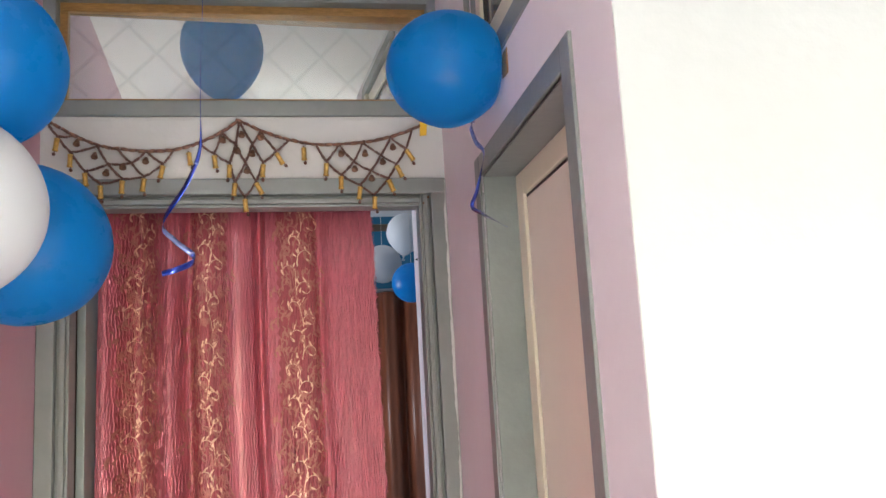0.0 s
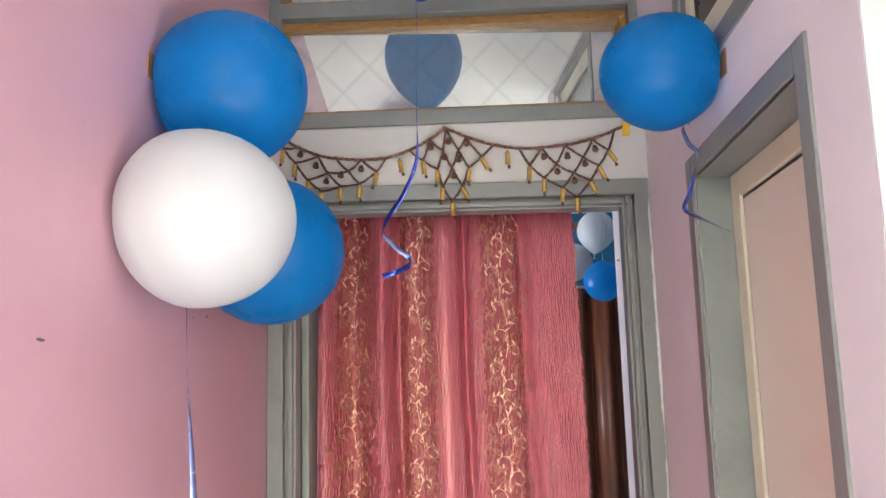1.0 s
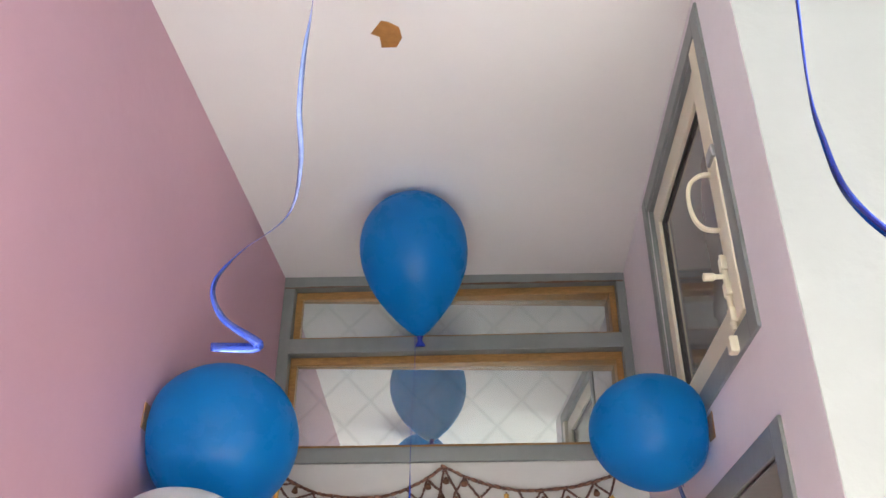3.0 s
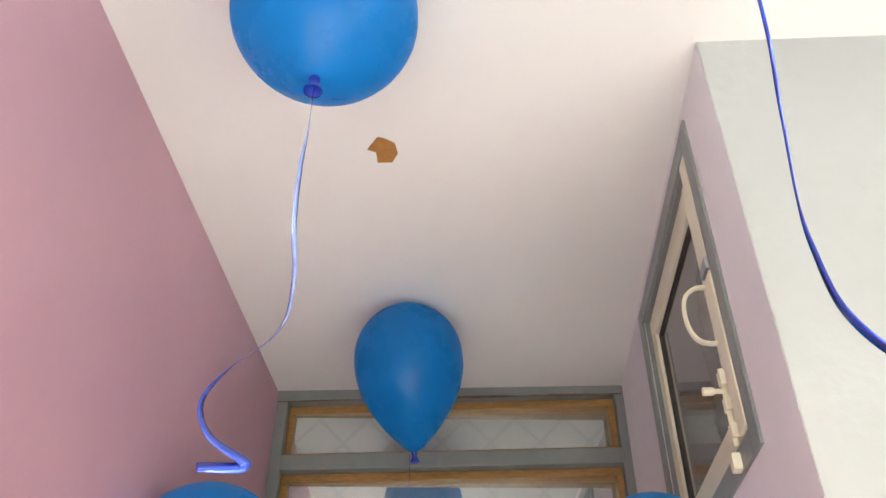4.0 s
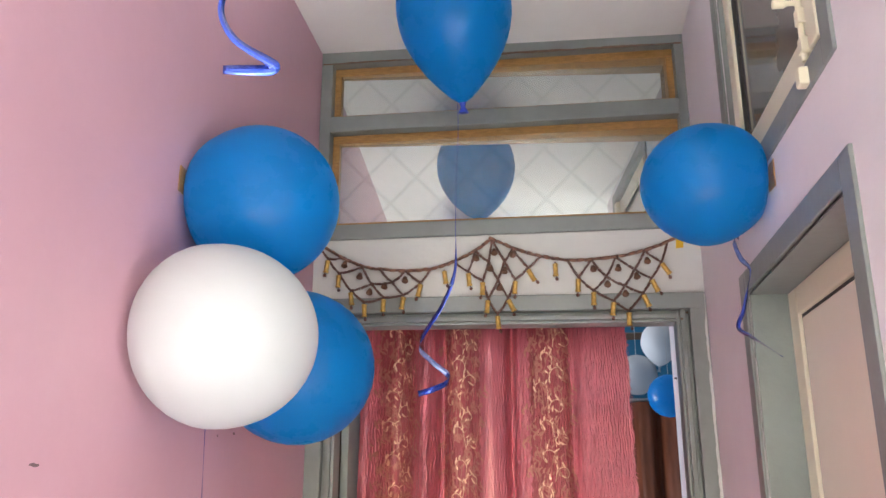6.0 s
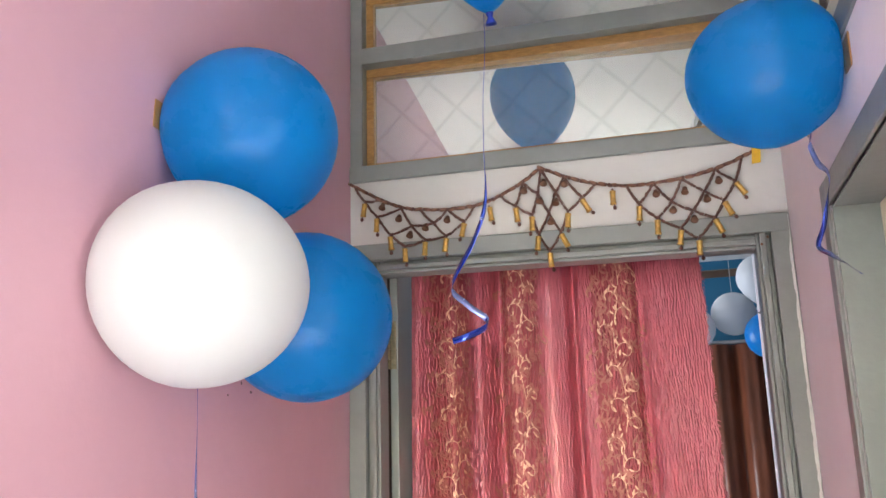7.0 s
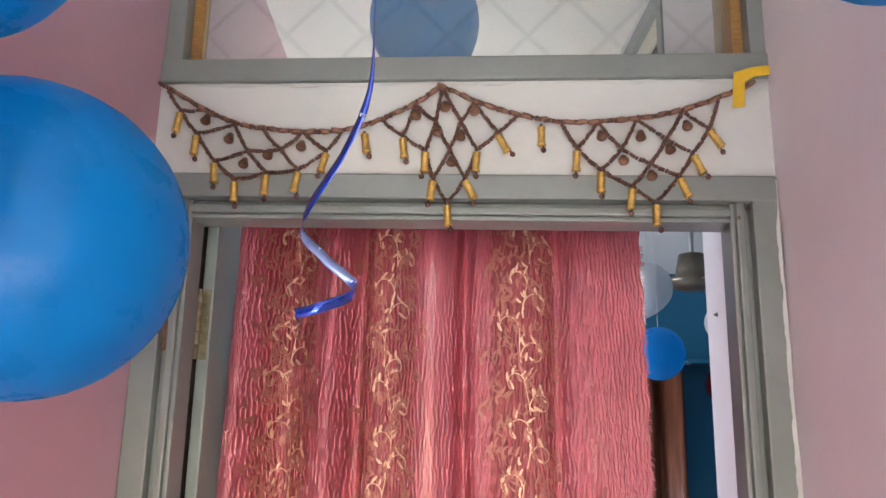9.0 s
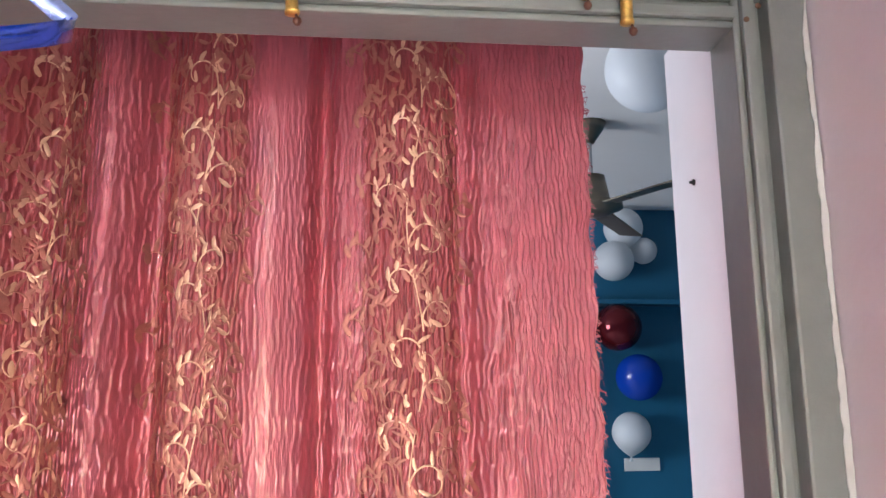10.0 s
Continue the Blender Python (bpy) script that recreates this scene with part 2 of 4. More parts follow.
def lathe(bm, profile, segments=24, m=None):
    """Turns (radius, z) pairs round z."""
    rings = []
    for r, z in profile:
        if r < 1e-6:
            rings.append([bm.verts.new((0, 0, z))])
        else:
            rings.append([bm.verts.new((r * math.cos(2 * math.pi * i / segments), r * math.sin(2 * math.pi * i / segments), z)) for i in range(segments)])
    for a, b in zip(rings, rings[1:]):
        for i in range(segments):
            j = (i + 1) % segments
            if len(a) == 1 and len(b) == 1:
                continue
            if len(a) == 1:
                bm.faces.new([a[0], b[i], b[j]])
            elif len(b) == 1:
                bm.faces.new([a[i], a[j], b[0]])
            else:
                bm.faces.new([a[i], a[j], b[j], b[i]])
    for ring, flip in ((rings[0], True), (rings[-1], False)):
        if len(ring) > 2:
            bm.faces.new(ring[::-1] if flip else ring)
    if m is not None:
        bmesh.ops.transform(bm, matrix=m, verts=[v for r in rings for v in r])
    return bm


def spline(points, steps=10):
    """Catmull-Rom through the points."""
    p = [Vector(q) for q in points]
    p = [p[0] * 2 - p[1], *p, p[-1] * 2 - p[-2]]
    out = []
    for i in range(1, len(p) - 2):
        a, b, c, d = p[i - 1:i + 3]
        for k in range(steps):
            t = k / steps
            out.append(0.5 * (2 * b + (c - a) * t + (2 * a - 5 * b + 4 * c - d) * t * t + (3 * b - a - 3 * c + d) * t ** 3))
    out.append(p[-2])
    return out


def ribbon(points, widths, turns, start=0.0, steps=12, toward=(0, -1, 0), axis=None):
    """A thin flat ribbon along a spline, pale inside; widths and twist (in turns) run from start to end; an axis makes it a curl round that line."""
    line = spline(points, steps)
    bm = bmesh.new()
    prev, n = None, len(line)
    for i, q in enumerate(line):
        t = i / (n - 1)
        tangent = (line[min(i + 1, n - 1)] - line[max(i - 1, 0)]).normalized()
        base = tangent.cross(Vector(toward))
        if base.length < 0.15:
            base = tangent.cross(Vector((1, 0, 0)))
        if axis:
            base = Vector(axis) - tangent * tangent.dot(Vector(axis))
            if base.length < 0.3:
                base = Vector((-0.8, 0, 0.3))
        base.normalize()
        side = Matrix.Rotation(2 * math.pi * (start + turns * t), 3, tangent) @ base
        up = tangent.cross(side)
        k = t * (len(widths) - 1)
        j = min(int(k), len(widths) - 2)
        w = widths[j] + (widths[j + 1] - widths[j]) * (k - j)
        ring = [bm.verts.new(q + side * sx * w / 2 + up * su * 0.00025) for sx, su in ((-1, -1), (1, -1), (1, 1), (-1, 1))]
        if prev:
            for a in range(4):
                b = (a + 1) % 4
                bm.faces.new([prev[a], prev[b], ring[b], ring[a]]).material_index = 1 if a == 2 else 0
        else:
            bm.faces.new(ring)
        prev = ring
    bm.faces.new(prev[::-1])
    return bm


# ---- the shell ----
structure(finish("floor", boxed(LX - 0.12, 3.15, -2.45, 6.35, -0.1, 0.0), FLOOR), "pale unseen floor that bounces light up", "floor")
ceiling = structure(finish("ceiling", boxed(LX - 0.12, RX + 0.12, RY - 0.12, YB + 0.1, ZC, ZC + 0.14), CEIL), "white-washed passage ceiling with soft shading", "ceiling")
ceiling.matrix_world = Matrix.Translation((XR, 0, ZC)) @ Matrix.Rotation(radians(0.65), 4, "Y") @ Matrix.Translation((-XR, 0, -ZC))  # tilted down to the right to fit the camera's view
structure(finish("wall_left", boxed(XL - 0.12, XL, LY, YB + 0.25, 0, ZW), PINK), "pink painted passage wall with faint stains", "wall")
# unseen left bay, added so that light reaches the lilac wall
structure(finish("wall_left_end", boxed(LX, XL - 0.002, LY - 0.003, LY + 0.12, 0, ZW), WHITE), "plain white wall of the added, unseen left bay", "wall")
structure(finish("wall_room_left", boxed(LX - 0.12, LX, RY - 0.12, LY + 0.12, 0, ZW), WHITE), "plain white side wall of the added left bay", "wall")
structure(finish("wall_rear", holed_slab((LX, -0.9, 2.5, RX), (0, 1.9, ZW), RY - 0.12, RY, [(-0.9, 2.5, 0.0, 1.9)], lambda u, v, w: (u, w, v)), WHITE), "white rear wall with a wide opening added for light", "wall")
end_bm = boxed(XR - 0.0196, RX, YE, YE + 0.0012, 0, ZW)
box(end_bm, XR + 0.13, RX, YE + 0.0012, YE + 0.12, 0, ZW)
structure(finish("wall_end", end_bm, END_WHITE), "white wall that ends the passage corner", "wall")

# the room's right wall, with its doorway
structure(finish("wall_right", holed_slab((RY, -1.5, -0.3, YE + 0.12, YB), (0, 2.05, ZW), RX, RX + 0.12, [(-1.5, -0.3, 0.0, 2.05)], lambda u, v, w: (w, u, v)), WHITE), "white wall with a bright doorway opening", "wall")

# the lilac wall with the side door and the ventilator above it
SD = (1.243, 1.893, 0.0, 1.947)     # side door's clear opening: y0, y1, z0, z1
VT = (1.245, 1.905, 2.182, 2.785)   # ventilator's clear opening
lilac_wall = structure(finish("wall_lilac", holed_slab((YE + 0.003, SD[0], VT[0], SD[1], VT[1], YB), (0, SD[3], VT[2], VT[3], ZW), XR, XR + 0.12, [SD, VT], lambda u, v, w: (w, u, v)), LILAC), "pale lilac painted passage wall", "wall")

lilac_wall.matrix_world = SKEW

# the wall over the doorway, and its reveal on the far side
DL, DR, DT = -0.503, 0.402, 1.968   # doorway's clear opening
structure(finish("wall_lintel", boxed(XL, XR, YB, YB + 0.14, 2.066, 2.256), WHITE), "white strip of wall above the doorway", "wall")
structure(finish("wall_reveal", boxed(0.432, XR, YB + 0.072, YB + 0.25, 0, 2.066), LILAC), "lilac reveal beside the doorway", "wall")
# the gap's darkness is put into this reveal's colour
structure(finish("wall_reveal", boxed(XL, -0.538, YB + 0.072, YB + 0.25, 0, 2.066), GAP_SHADE), "reveal behind the open door leaf, coloured near-black as shade", "wall")
structure(finish("wall_above", boxed(XL, XR, YB + 0.112, YB + 0.25, 2.256, ZW), WHITE), "board behind the glazed transom", "wall")
structure(finish("wall_far_side", boxed(XR, RX + 0.12, YB, YB + 0.25, 0, ZC), BLUE_WALL), "blue partition wall of the far room", "wall")
structure(finish("wall_far_side", boxed(-2.1, XL - 0.12, YB, YB + 0.25, 0, ZC), BLUE_WALL), "blue partition wall of the far room", "wall")

# the far room
FY, FZ = 6.2, 2.72
structure(finish("wall_far", boxed(-2.1, RX + 0.12, FY, FY + 0.12, 0, FZ + 0.1), BLUE_WALL), "deep teal-blue wall of the far room", "wall")
structure(finish("wall_far_right", boxed(RX, RX + 0.12, YB + 0.25, FY, 0, FZ + 0.1), BLUE_WALL), "deep teal-blue side wall", "wall")
structure(finish("wall_far_left", holed_slab((YB + 0.25, 3.75, 5.05, FY), (0, 1.1, 2.3, FZ + 0.1), -2.1, -1.98, [(3.75, 5.05, 1.1, 2.3)], lambda u, v, w: (w, u, v)), BLUE_WALL), "deep teal-blue wall with an unseen opening added for light", "wall")
structure(finish("ceiling_far", boxed(-2.1, RX + 0.12, YB + 0.25, FY, FZ, FZ + 0.1), CEIL), "white ceiling of the far room", "ceiling")
structure(finish("ledge", boxed(1.16, RX, FY - 0.13, FY, 2.15, 2.175, 0.004), BLUE_WALL), "blue painted concrete ledge on the far wall", "ledge")


# ---- doorway frame ----
door_frame = thing("door_1", (0, YB, 0), "grey enamelled moulded door frame around the curtain", "door frame", kind="structure")


def frame_member(name, parent, a, b, inward, steps, mat):
    """A moulded member from a to b on the wall's face; inward points to the opening; steps: (from, to, front y, back y)."""
    along = (Vector(b) - Vector(a))
    bm = bmesh.new()
    for s0, s1, y0, y1 in steps:
        pts = [Vector(a) + Vector(inward) * s for s in (s0, s1)] + [Vector(b) + Vector(inward) * s for s in (s0, s1)]
        xs, zs = [p.x for p in pts], [p.z for p in pts]
        box(bm, min(xs), max(xs), y0, y1, min(zs), max(zs), 0.0035)
    return finish(name, bm, mat, parent)


PROFILE = ((0.0, 0.045, YB - 0.012, YB + 0.07), (0.045, 0.055, YB + 0.010, YB + 0.07), (0.055, 0.070, YB - 0.002, YB + 0.07), (0.070, 0.079, YB + 0.005, YB + 0.071))
frame_member("jamb", door_frame, (XL + 0.001, 0, 0), (XL + 0.001, 0, 2.064), (1, 0, 0), PROFILE, GREY)
frame_member("jamb", door_frame, (XR - 0.001, 0, 0), (XR - 0.001, 0, 2.064), (-1, 0, 0), PROFILE, GREY)
head_parts = [frame_member("head", door_frame, (XL + 0.078, 0, 2.07), (XR - 0.078, 0, 2.07), (0, 0, -1), PROFILE, GREY)]
head_parts.append(frame_member("head_cap", door_frame, (XL + 0.002, 0, 2.0705), (XR - 0.002, 0, 2.0705), (0, 0, -1), ((0.0, 0.0455, YB - 0.0135, YB + 0.03),), GREY))

part("strike_plate", boxed(-0.558, -0.551, YB + 0.004, YB + 0.0102, 1.76, 1.885, 0.001), RUST, door_frame, "rusty strike plate")
for x, z in ((0.447, 2.013), (0.432, 1.996)):
    part("screw", lathe(bmesh.new(), [(0, 0), (0.0035, 0), (0.003, 0.002), (0, 0.0025)], 10, Matrix.Translation((x, YB - 0.001, z)) @ pose(0, 0, 0, 90, 0, 0)), RUST, door_frame, "rusty screw head")

# uneven paint and filler along the frame's edges
def smear(a, b, low, high, y, mat, parent, label, seed):
    """A thin ragged strip from a to b, both (x, z), reaching low and high to its sides."""
    rng = random.Random(seed)
    d = Vector((b[0] - a[0], 0, b[1] - a[1]))
    n = max(int(d.length / 0.006), 2)
    side = Vector((-d.z, 0, d.x)).normalized()
    bm = bmesh.new()
    prev, u, v = None, 0.5, 0.5
    for i in range(n + 1):
        u = min(max(u + rng.uniform(-0.25, 0.25), 0.1), 1.0)
        v = min(max(v + rng.uniform(-0.25, 0.25), 0.1), 1.0)
        q = Vector((a[0], y, a[1])) + d * i / n
        pair = [bm.verts.new(q - side * low * u), bm.verts.new(q + side * high * v)]
        if prev:
            bm.faces.new([prev[0], pair[0], pair[1], prev[1]])
        prev = pair
    solid = bmesh.ops.extrude_face_region(bm, geom=bm.faces[:])
    bmesh.ops.translate(bm, vec=(0, -0.0012, 0), verts=[g for g in solid["geom"] if isinstance(g, bmesh.types.BMVert)])
    bmesh.ops.recalc_face_normals(bm, faces=bm.faces[:])
    return part("paint_edge", bm, mat, parent, label)


head_parts.append(smear((XL + 0.03, 2.066), (XR - 0.015, 2.066), 0.002, 0.007, YB - 0.0005, GREY, door_frame, "ragged grey paint edge", 5))
for ob in head_parts:  # the head is tilted down to the right to fit the camera's view
    ob.matrix_world = Matrix.Translation((-0.05, 0, 2.0725)) @ Matrix.Rotation(radians(0.55), 4, "Y") @ Matrix.Translation((0.05, 0, -2.07)) @ ob.matrix_world
smear((XL + 0.01, 2.252), (XR - 0.01, 2.252), 0.007, 0.002, YB - 0.0005, WHITE, door_frame, "ragged white filler", 6)
smear((XR - 0.004, 0.9), (XR - 0.004, 2.06), 0.003, 0.006, YB - 0.0125, WHITE, door_frame, "ragged white filler", 7)
# thin dark strip laid on the rail below the ceiling
smear((XL + 0.004, 2.832), (XR - 0.006, 2.832), 0.004, 0.004, YB - 0.0045, RUST, door_frame, "ragged dark line at the ceiling", 8)

# ---- transom ----
transom = thing("window_1", (0, YB, 2.26), "grey framed glass transom with wooden beading over the door", "transom window", kind="structure")
part("bottom_rail", boxed(XL, XR, YB - 0.012, YB + 0.096, 2.254, 2.300, 0.004), GREY, transom)
part("middle_rail", boxed(XL + 0.034, XR - 0.026, YB - 0.006, YB + 0.096, 2.602, 2.652, 0.004), GREY, transom)
part("top_rail", boxed(XL, XR, YB - 0.004, YB + 0.096, 2.832, ZC + 0.03, 0.003), GREY, transom)
part("stile", boxed(XL, XL + 0.036, YB - 0.004, YB + 0.096, 2.298, 2.834, 0.003), GREY, transom)
part("stile", boxed(XR - 0.028, XR, YB - 0.004, YB + 0.096, 2.298, 2.834, 0.003), GREY, transom)
GX0, GX1 = XL + 0.036, XR - 0.028
for z0, z1 in ((2.300, 2.602), (2.652, 2.832)):
    part("pane", boxed(GX0 + 0.006, GX1 - 0.006, YB + 0.066, YB + 0.072, z0 + 0.002, z1 - 0.002, 0, Matrix.Translation((0, YB + 0.07, 0)) @ Matrix.Rotation(radians(2.1), 4, "Z") @ Matrix.Translation((0, -YB - 0.07, 0))), PANE, transom, "reflecting glass pane with a faint diamond grid")
    part("beading", boxed(GX0, GX1, YB + 0.030, YB + 0.0930, z1 - 0.026, z1, 0.003), WOOD, transom, "worn wooden beading")
    part("beading", boxed(GX0, GX1, YB + 0.030, YB + 0.0930, z0, z0 + 0.018, 0.003), WOOD, transom, "worn wooden beading")
    part("beading", boxed(GX0, GX0 + 0.022, YB + 0.030, YB + 0.0928, z0 + 0.018, z1 - 0.026, 0.003), WOOD, transom, "worn wooden beading")
    part("beading", boxed(GX1 - 0.020, GX1, YB + 0.030, YB + 0.0928, z0 + 0.018, z1 - 0.026, 0.003), WOOD, transom, "worn wooden beading")

# ---- open grey door leaf ----
leaf = thing("door_leaf", (-0.55, 2.48, 0.01), "grey enamelled door leaf, open behind the curtain", "door")
part("panel", boxed(-0.531, -0.508, 2.503, 3.24, 0.012, 2.075, 0.004), GREY_DOOR, leaf)
bm = boxed(-0.530, -0.512, 2.497, 2.5025, 1.755, 1.885, 0.001)
for k in range(5):
    lathe(bm, [(0.0, 0), (0.0062, 0), (0.0068, 0.003), (0.0068, 0.0215), (0.0062, 0.0245), (0.0, 0.0245)], 10, Matrix.Translation((-0.530, 2.489, 1.755 + 0.026 * k)))
part("hinge", bm, HINGE, leaf, "brass hinge smeared with grey paint")

# ---- side door ----
side = thing("door_2", (XR, 1.57, 0), "cream metal side door in a grey painted frame", "door", kind="structure")
BAND = 0.047


def ring_y(bm, y0, y1, z0, z1, w, xa, xb, bottom=True, bevel=0.003):
    """A rectangular ring lying in a wall of constant x, w wide outside the opening y0..y1, z0..z1."""
    box(bm, xa, xb, y0 - w, y0, z0 - (w if bottom else 0), z1 + w, bevel)
    box(bm, xa, xb, y1, y1 + w, z0 - (w if bottom else 0), z1 + w, bevel)
    box(bm, xa + 0.0006, xb, y0, y1, z1, z1 + w, bevel)
    if bottom:
        box(bm, xa + 0.0006, xb, y0, y1, z0 - w, z0, bevel)
    return bm


part("architrave", ring_y(bmesh.new(), SD[0], SD[1], 0, SD[3], BAND, XR - 0.006, XR + 0.03, False), GREY, side)
bm = boxed(XR + 0.004, XR + 0.118, SD[1] - 0.003, SD[1] + 0.002, 0.0, SD[3], 0.001)
part("lining", bm, GREY_DOOR, side)
part("lining", boxed(XR + 0.004, XR + 0.118, SD[0] - 0.002, SD[0] + 0.003, 0.0, SD[3], 0.001), GREY_DOOR, side)
part("lining", boxed(XR + 0.004, XR + 0.118, SD[0], SD[1], SD[3] - 0.003, SD[3] + 0.002, 0.001), GREY, side)
y0, y1, z1 = SD[0] + 0.004, SD[1] - 0.004, SD[3] - 0.004
part("stile", boxed(XR + 0.078, XR + 0.108, y1 - 0.060, y1, 0.01, z1, 0.004), CREAM, side)
part("stile", boxed(XR + 0.078, XR + 0.108, y0, y0 + 0.060, 0.01, z1, 0.004), CREAM, side)
part("rail", boxed(XR + 0.0785, XR + 0.108, y0 + 0.06, y1 - 0.06, z1 - 0.055, z1, 0.004), CREAM, side)
part("rail", boxed(XR + 0.0785, XR + 0.108, y0 + 0.06, y1 - 0.06, 0.01, 0.09, 0.004), CREAM, side)
part("gasket", ring_y(bmesh.new(), y0 + 0.066, y1 - 0.066, 0.096, z1 - 0.061, 0.0058, XR + 0.086, XR + 0.1, True, 0.0), RUBBER, side, "dark rubber gasket")
part("door_panel", boxed(XR + 0.083, XR + 0.098, y0 + 0.068, y1 - 0.068, 0.098, z1 - 0.063, 0.004), CREAM_PANEL, side, "glossy cream panel")

# ---- ventilator above the side door ----
vent = thing("window_2", (XR, 1.57, 2.18), "cream metal ventilator window in a grey painted frame", "ventilator window", kind="structure")
part("surround", ring_y(bmesh.new(), VT[0], VT[1], VT[2], VT[3], 0.045, XR - 0.006, XR + 0.02), GREY, vent)
bm = bmesh.new()
for a in ((VT[0] - 0.002, VT[0] + 0.003, VT[2], VT[3]), (VT[1] - 0.003, VT[1] + 0.002, VT[2], VT[3]), (VT[0], VT[1], VT[2] - 0.002, VT[2] + 0.003), (VT[0], VT[1], VT[3] - 0.003, VT[3] + 0.002)):
    box(bm, XR + 0.002, XR + 0.116, *a, 0.0008)
part("lining", bm, GREY, vent)
y0, y1, z0, z1 = VT[0] + 0.006, VT[1] - 0.006, VT[2] + 0.006, VT[3] - 0.006
part("sash_stile", boxed(XR + 0.012, XR + 0.042, y1 - 0.05, y1, z0, z1, 0.004), CREAM, vent)
S = 0.112
part("sash_stile", boxed(XR + 0.010, XR + 0.042, y0 + 0.02, y0 + S, z0, z1, 0.004), CREAM, vent)
part("sash_rail", boxed(XR + 0.0115, XR + 0.042, y0 + S, y1 - 0.05, z1 - 0.062, z1, 0.004), CREAM, vent)
part("sash_rail", boxed(XR + 0.0115, XR + 0.042, y0 + S, y1 - 0.05, z0, z0 + 0.068, 0.004), CREAM, vent)
part("gasket", ring_y(bmesh.new(), y0 + S + 0.009, y1 - 0.05 - 0.009, z0 + 0.077, z1 - 0.071, 0.0085, XR + 0.02, XR + 0.032, True, 0.0), RUBBER, vent, "black gasket")
part("pane", boxed(XR + 0.026, XR + 0.031, y0 + S, y1 - 0.05, z0 + 0.06, z1 - 0.06), DARK_GLASS, vent, "grey reflecting glass")
part("meeting_bar", boxed(XR - 0.008, XR + 0.030, y0 - 0.004, y0 + 0.040, 2.188, 2.494, 0.004), CREAM, vent)
part("meeting_bar", boxed(XR - 0.006, XR + 0.030, y0 - 0.004, y0 + 0.042, 2.521, z1, 0.004), CREAM, vent)
part("latch_keeper", boxed(XR - 0.012, XR + 0.012, y0 - 0.006, y0 + 0.036, 2.4945, 2.5205, 0.003), STEEL, vent, "rusty steel keeper")
bm = bmesh.new()
hz, hy = 2.448, 1.327
arc = [(XR + 0.012, hy, hz + 0.058), (XR - 0.014, hy + 0.004, hz + 0.060), (XR - 0.034, hy + 0.010, hz + 0.046), (XR - 0.041, hy + 0.013, hz + 0.015), (XR - 0.038, hy + 0.012, hz - 0.025), (XR - 0.026, hy + 0.008, hz - 0.052), (XR - 0.006, hy + 0.003, hz - 0.062), (XR + 0.012, hy, hz - 0.060)]
pts = spline(arc, 6)
prev = None
for i, q in enumerate(pts):
    tan = (pts[min(i + 1, len(pts) - 1)] - pts[max(i - 1, 0)]).normalized()
    u = tan.cross(Vector((0, 1, 0))).normalized()
    w = tan.cross(u)
    ring = [bm.verts.new(q + u * 0.0042 * math.cos(a * math.pi / 4) + w * 0.0068 * math.sin(a * math.pi / 4)) for a in range(8)]
    if prev:
        for a in range(8):
            bm.faces.new([prev[a], prev[(a + 1) % 8], ring[(a + 1) % 8], ring[a]])
    prev = ring
for dz in (0.070, -0.072):
    box(bm, XR + 0.003, XR + 0.0105, hy - 0.009, hy + 0.009, hz + dz - 0.016, hz + dz + 0.016, 0.002)
part("pull_handle", bm, CREAM, vent, "chipped cream pull handle")
by = 1.325
bm = boxed(XR + 0.002, XR + 0.0105, by - 0.013, by + 0.013, 2.195, 2.33, 0.002)
for zc in (2.212, 2.262, 2.312):
    box(bm, XR - 0.010, XR + 0.004, by - 0.010, by + 0.010, zc - 0.013, zc + 0.013, 0.002)
lathe(bm, [(0, 0), (0.0052, 0), (0.0052, 0.145), (0, 0.145)], 10, Matrix.Translation((XR - 0.004, by, 2.185)))
lathe(bm, [(0, 0), (0.0045, 0), (0.0045, 0.015), (0.0075, 0.019), (0.0075, 0.036), (0, 0.037)], 10, Matrix.Translation((XR - 0.006, by, 2.288)) @ pose(0, 0, 0, 0, -90, 0))
part("tower_bolt", bm, CREAM, vent, "cream tower bolt with a knob")
bm = boxed(XR - 0.020, XR + 0.002, by - 0.012, by + 0.012, 2.142, 2.172, 0.005)
part("bolt_socket", bm, CREAM, vent)
for ob in (side, vent):
    ob.matrix_world = SKEW @ ob.matrix_world


# ---- balloons ----
def balloon_profile(r, drop):
    pts = []
    for i in range(15):
        a = math.pi / 2 * i / 14
        pts.append((r * math.sin(a), r * 1.04 * math.cos(a)))
    for i in range(1, 20):
        u = i / 20
        pts.append((r * (1 - u ** 2) + 0.085 * r * u, -drop * u))
    pts.append((0.05 * r, -drop))
    return pts


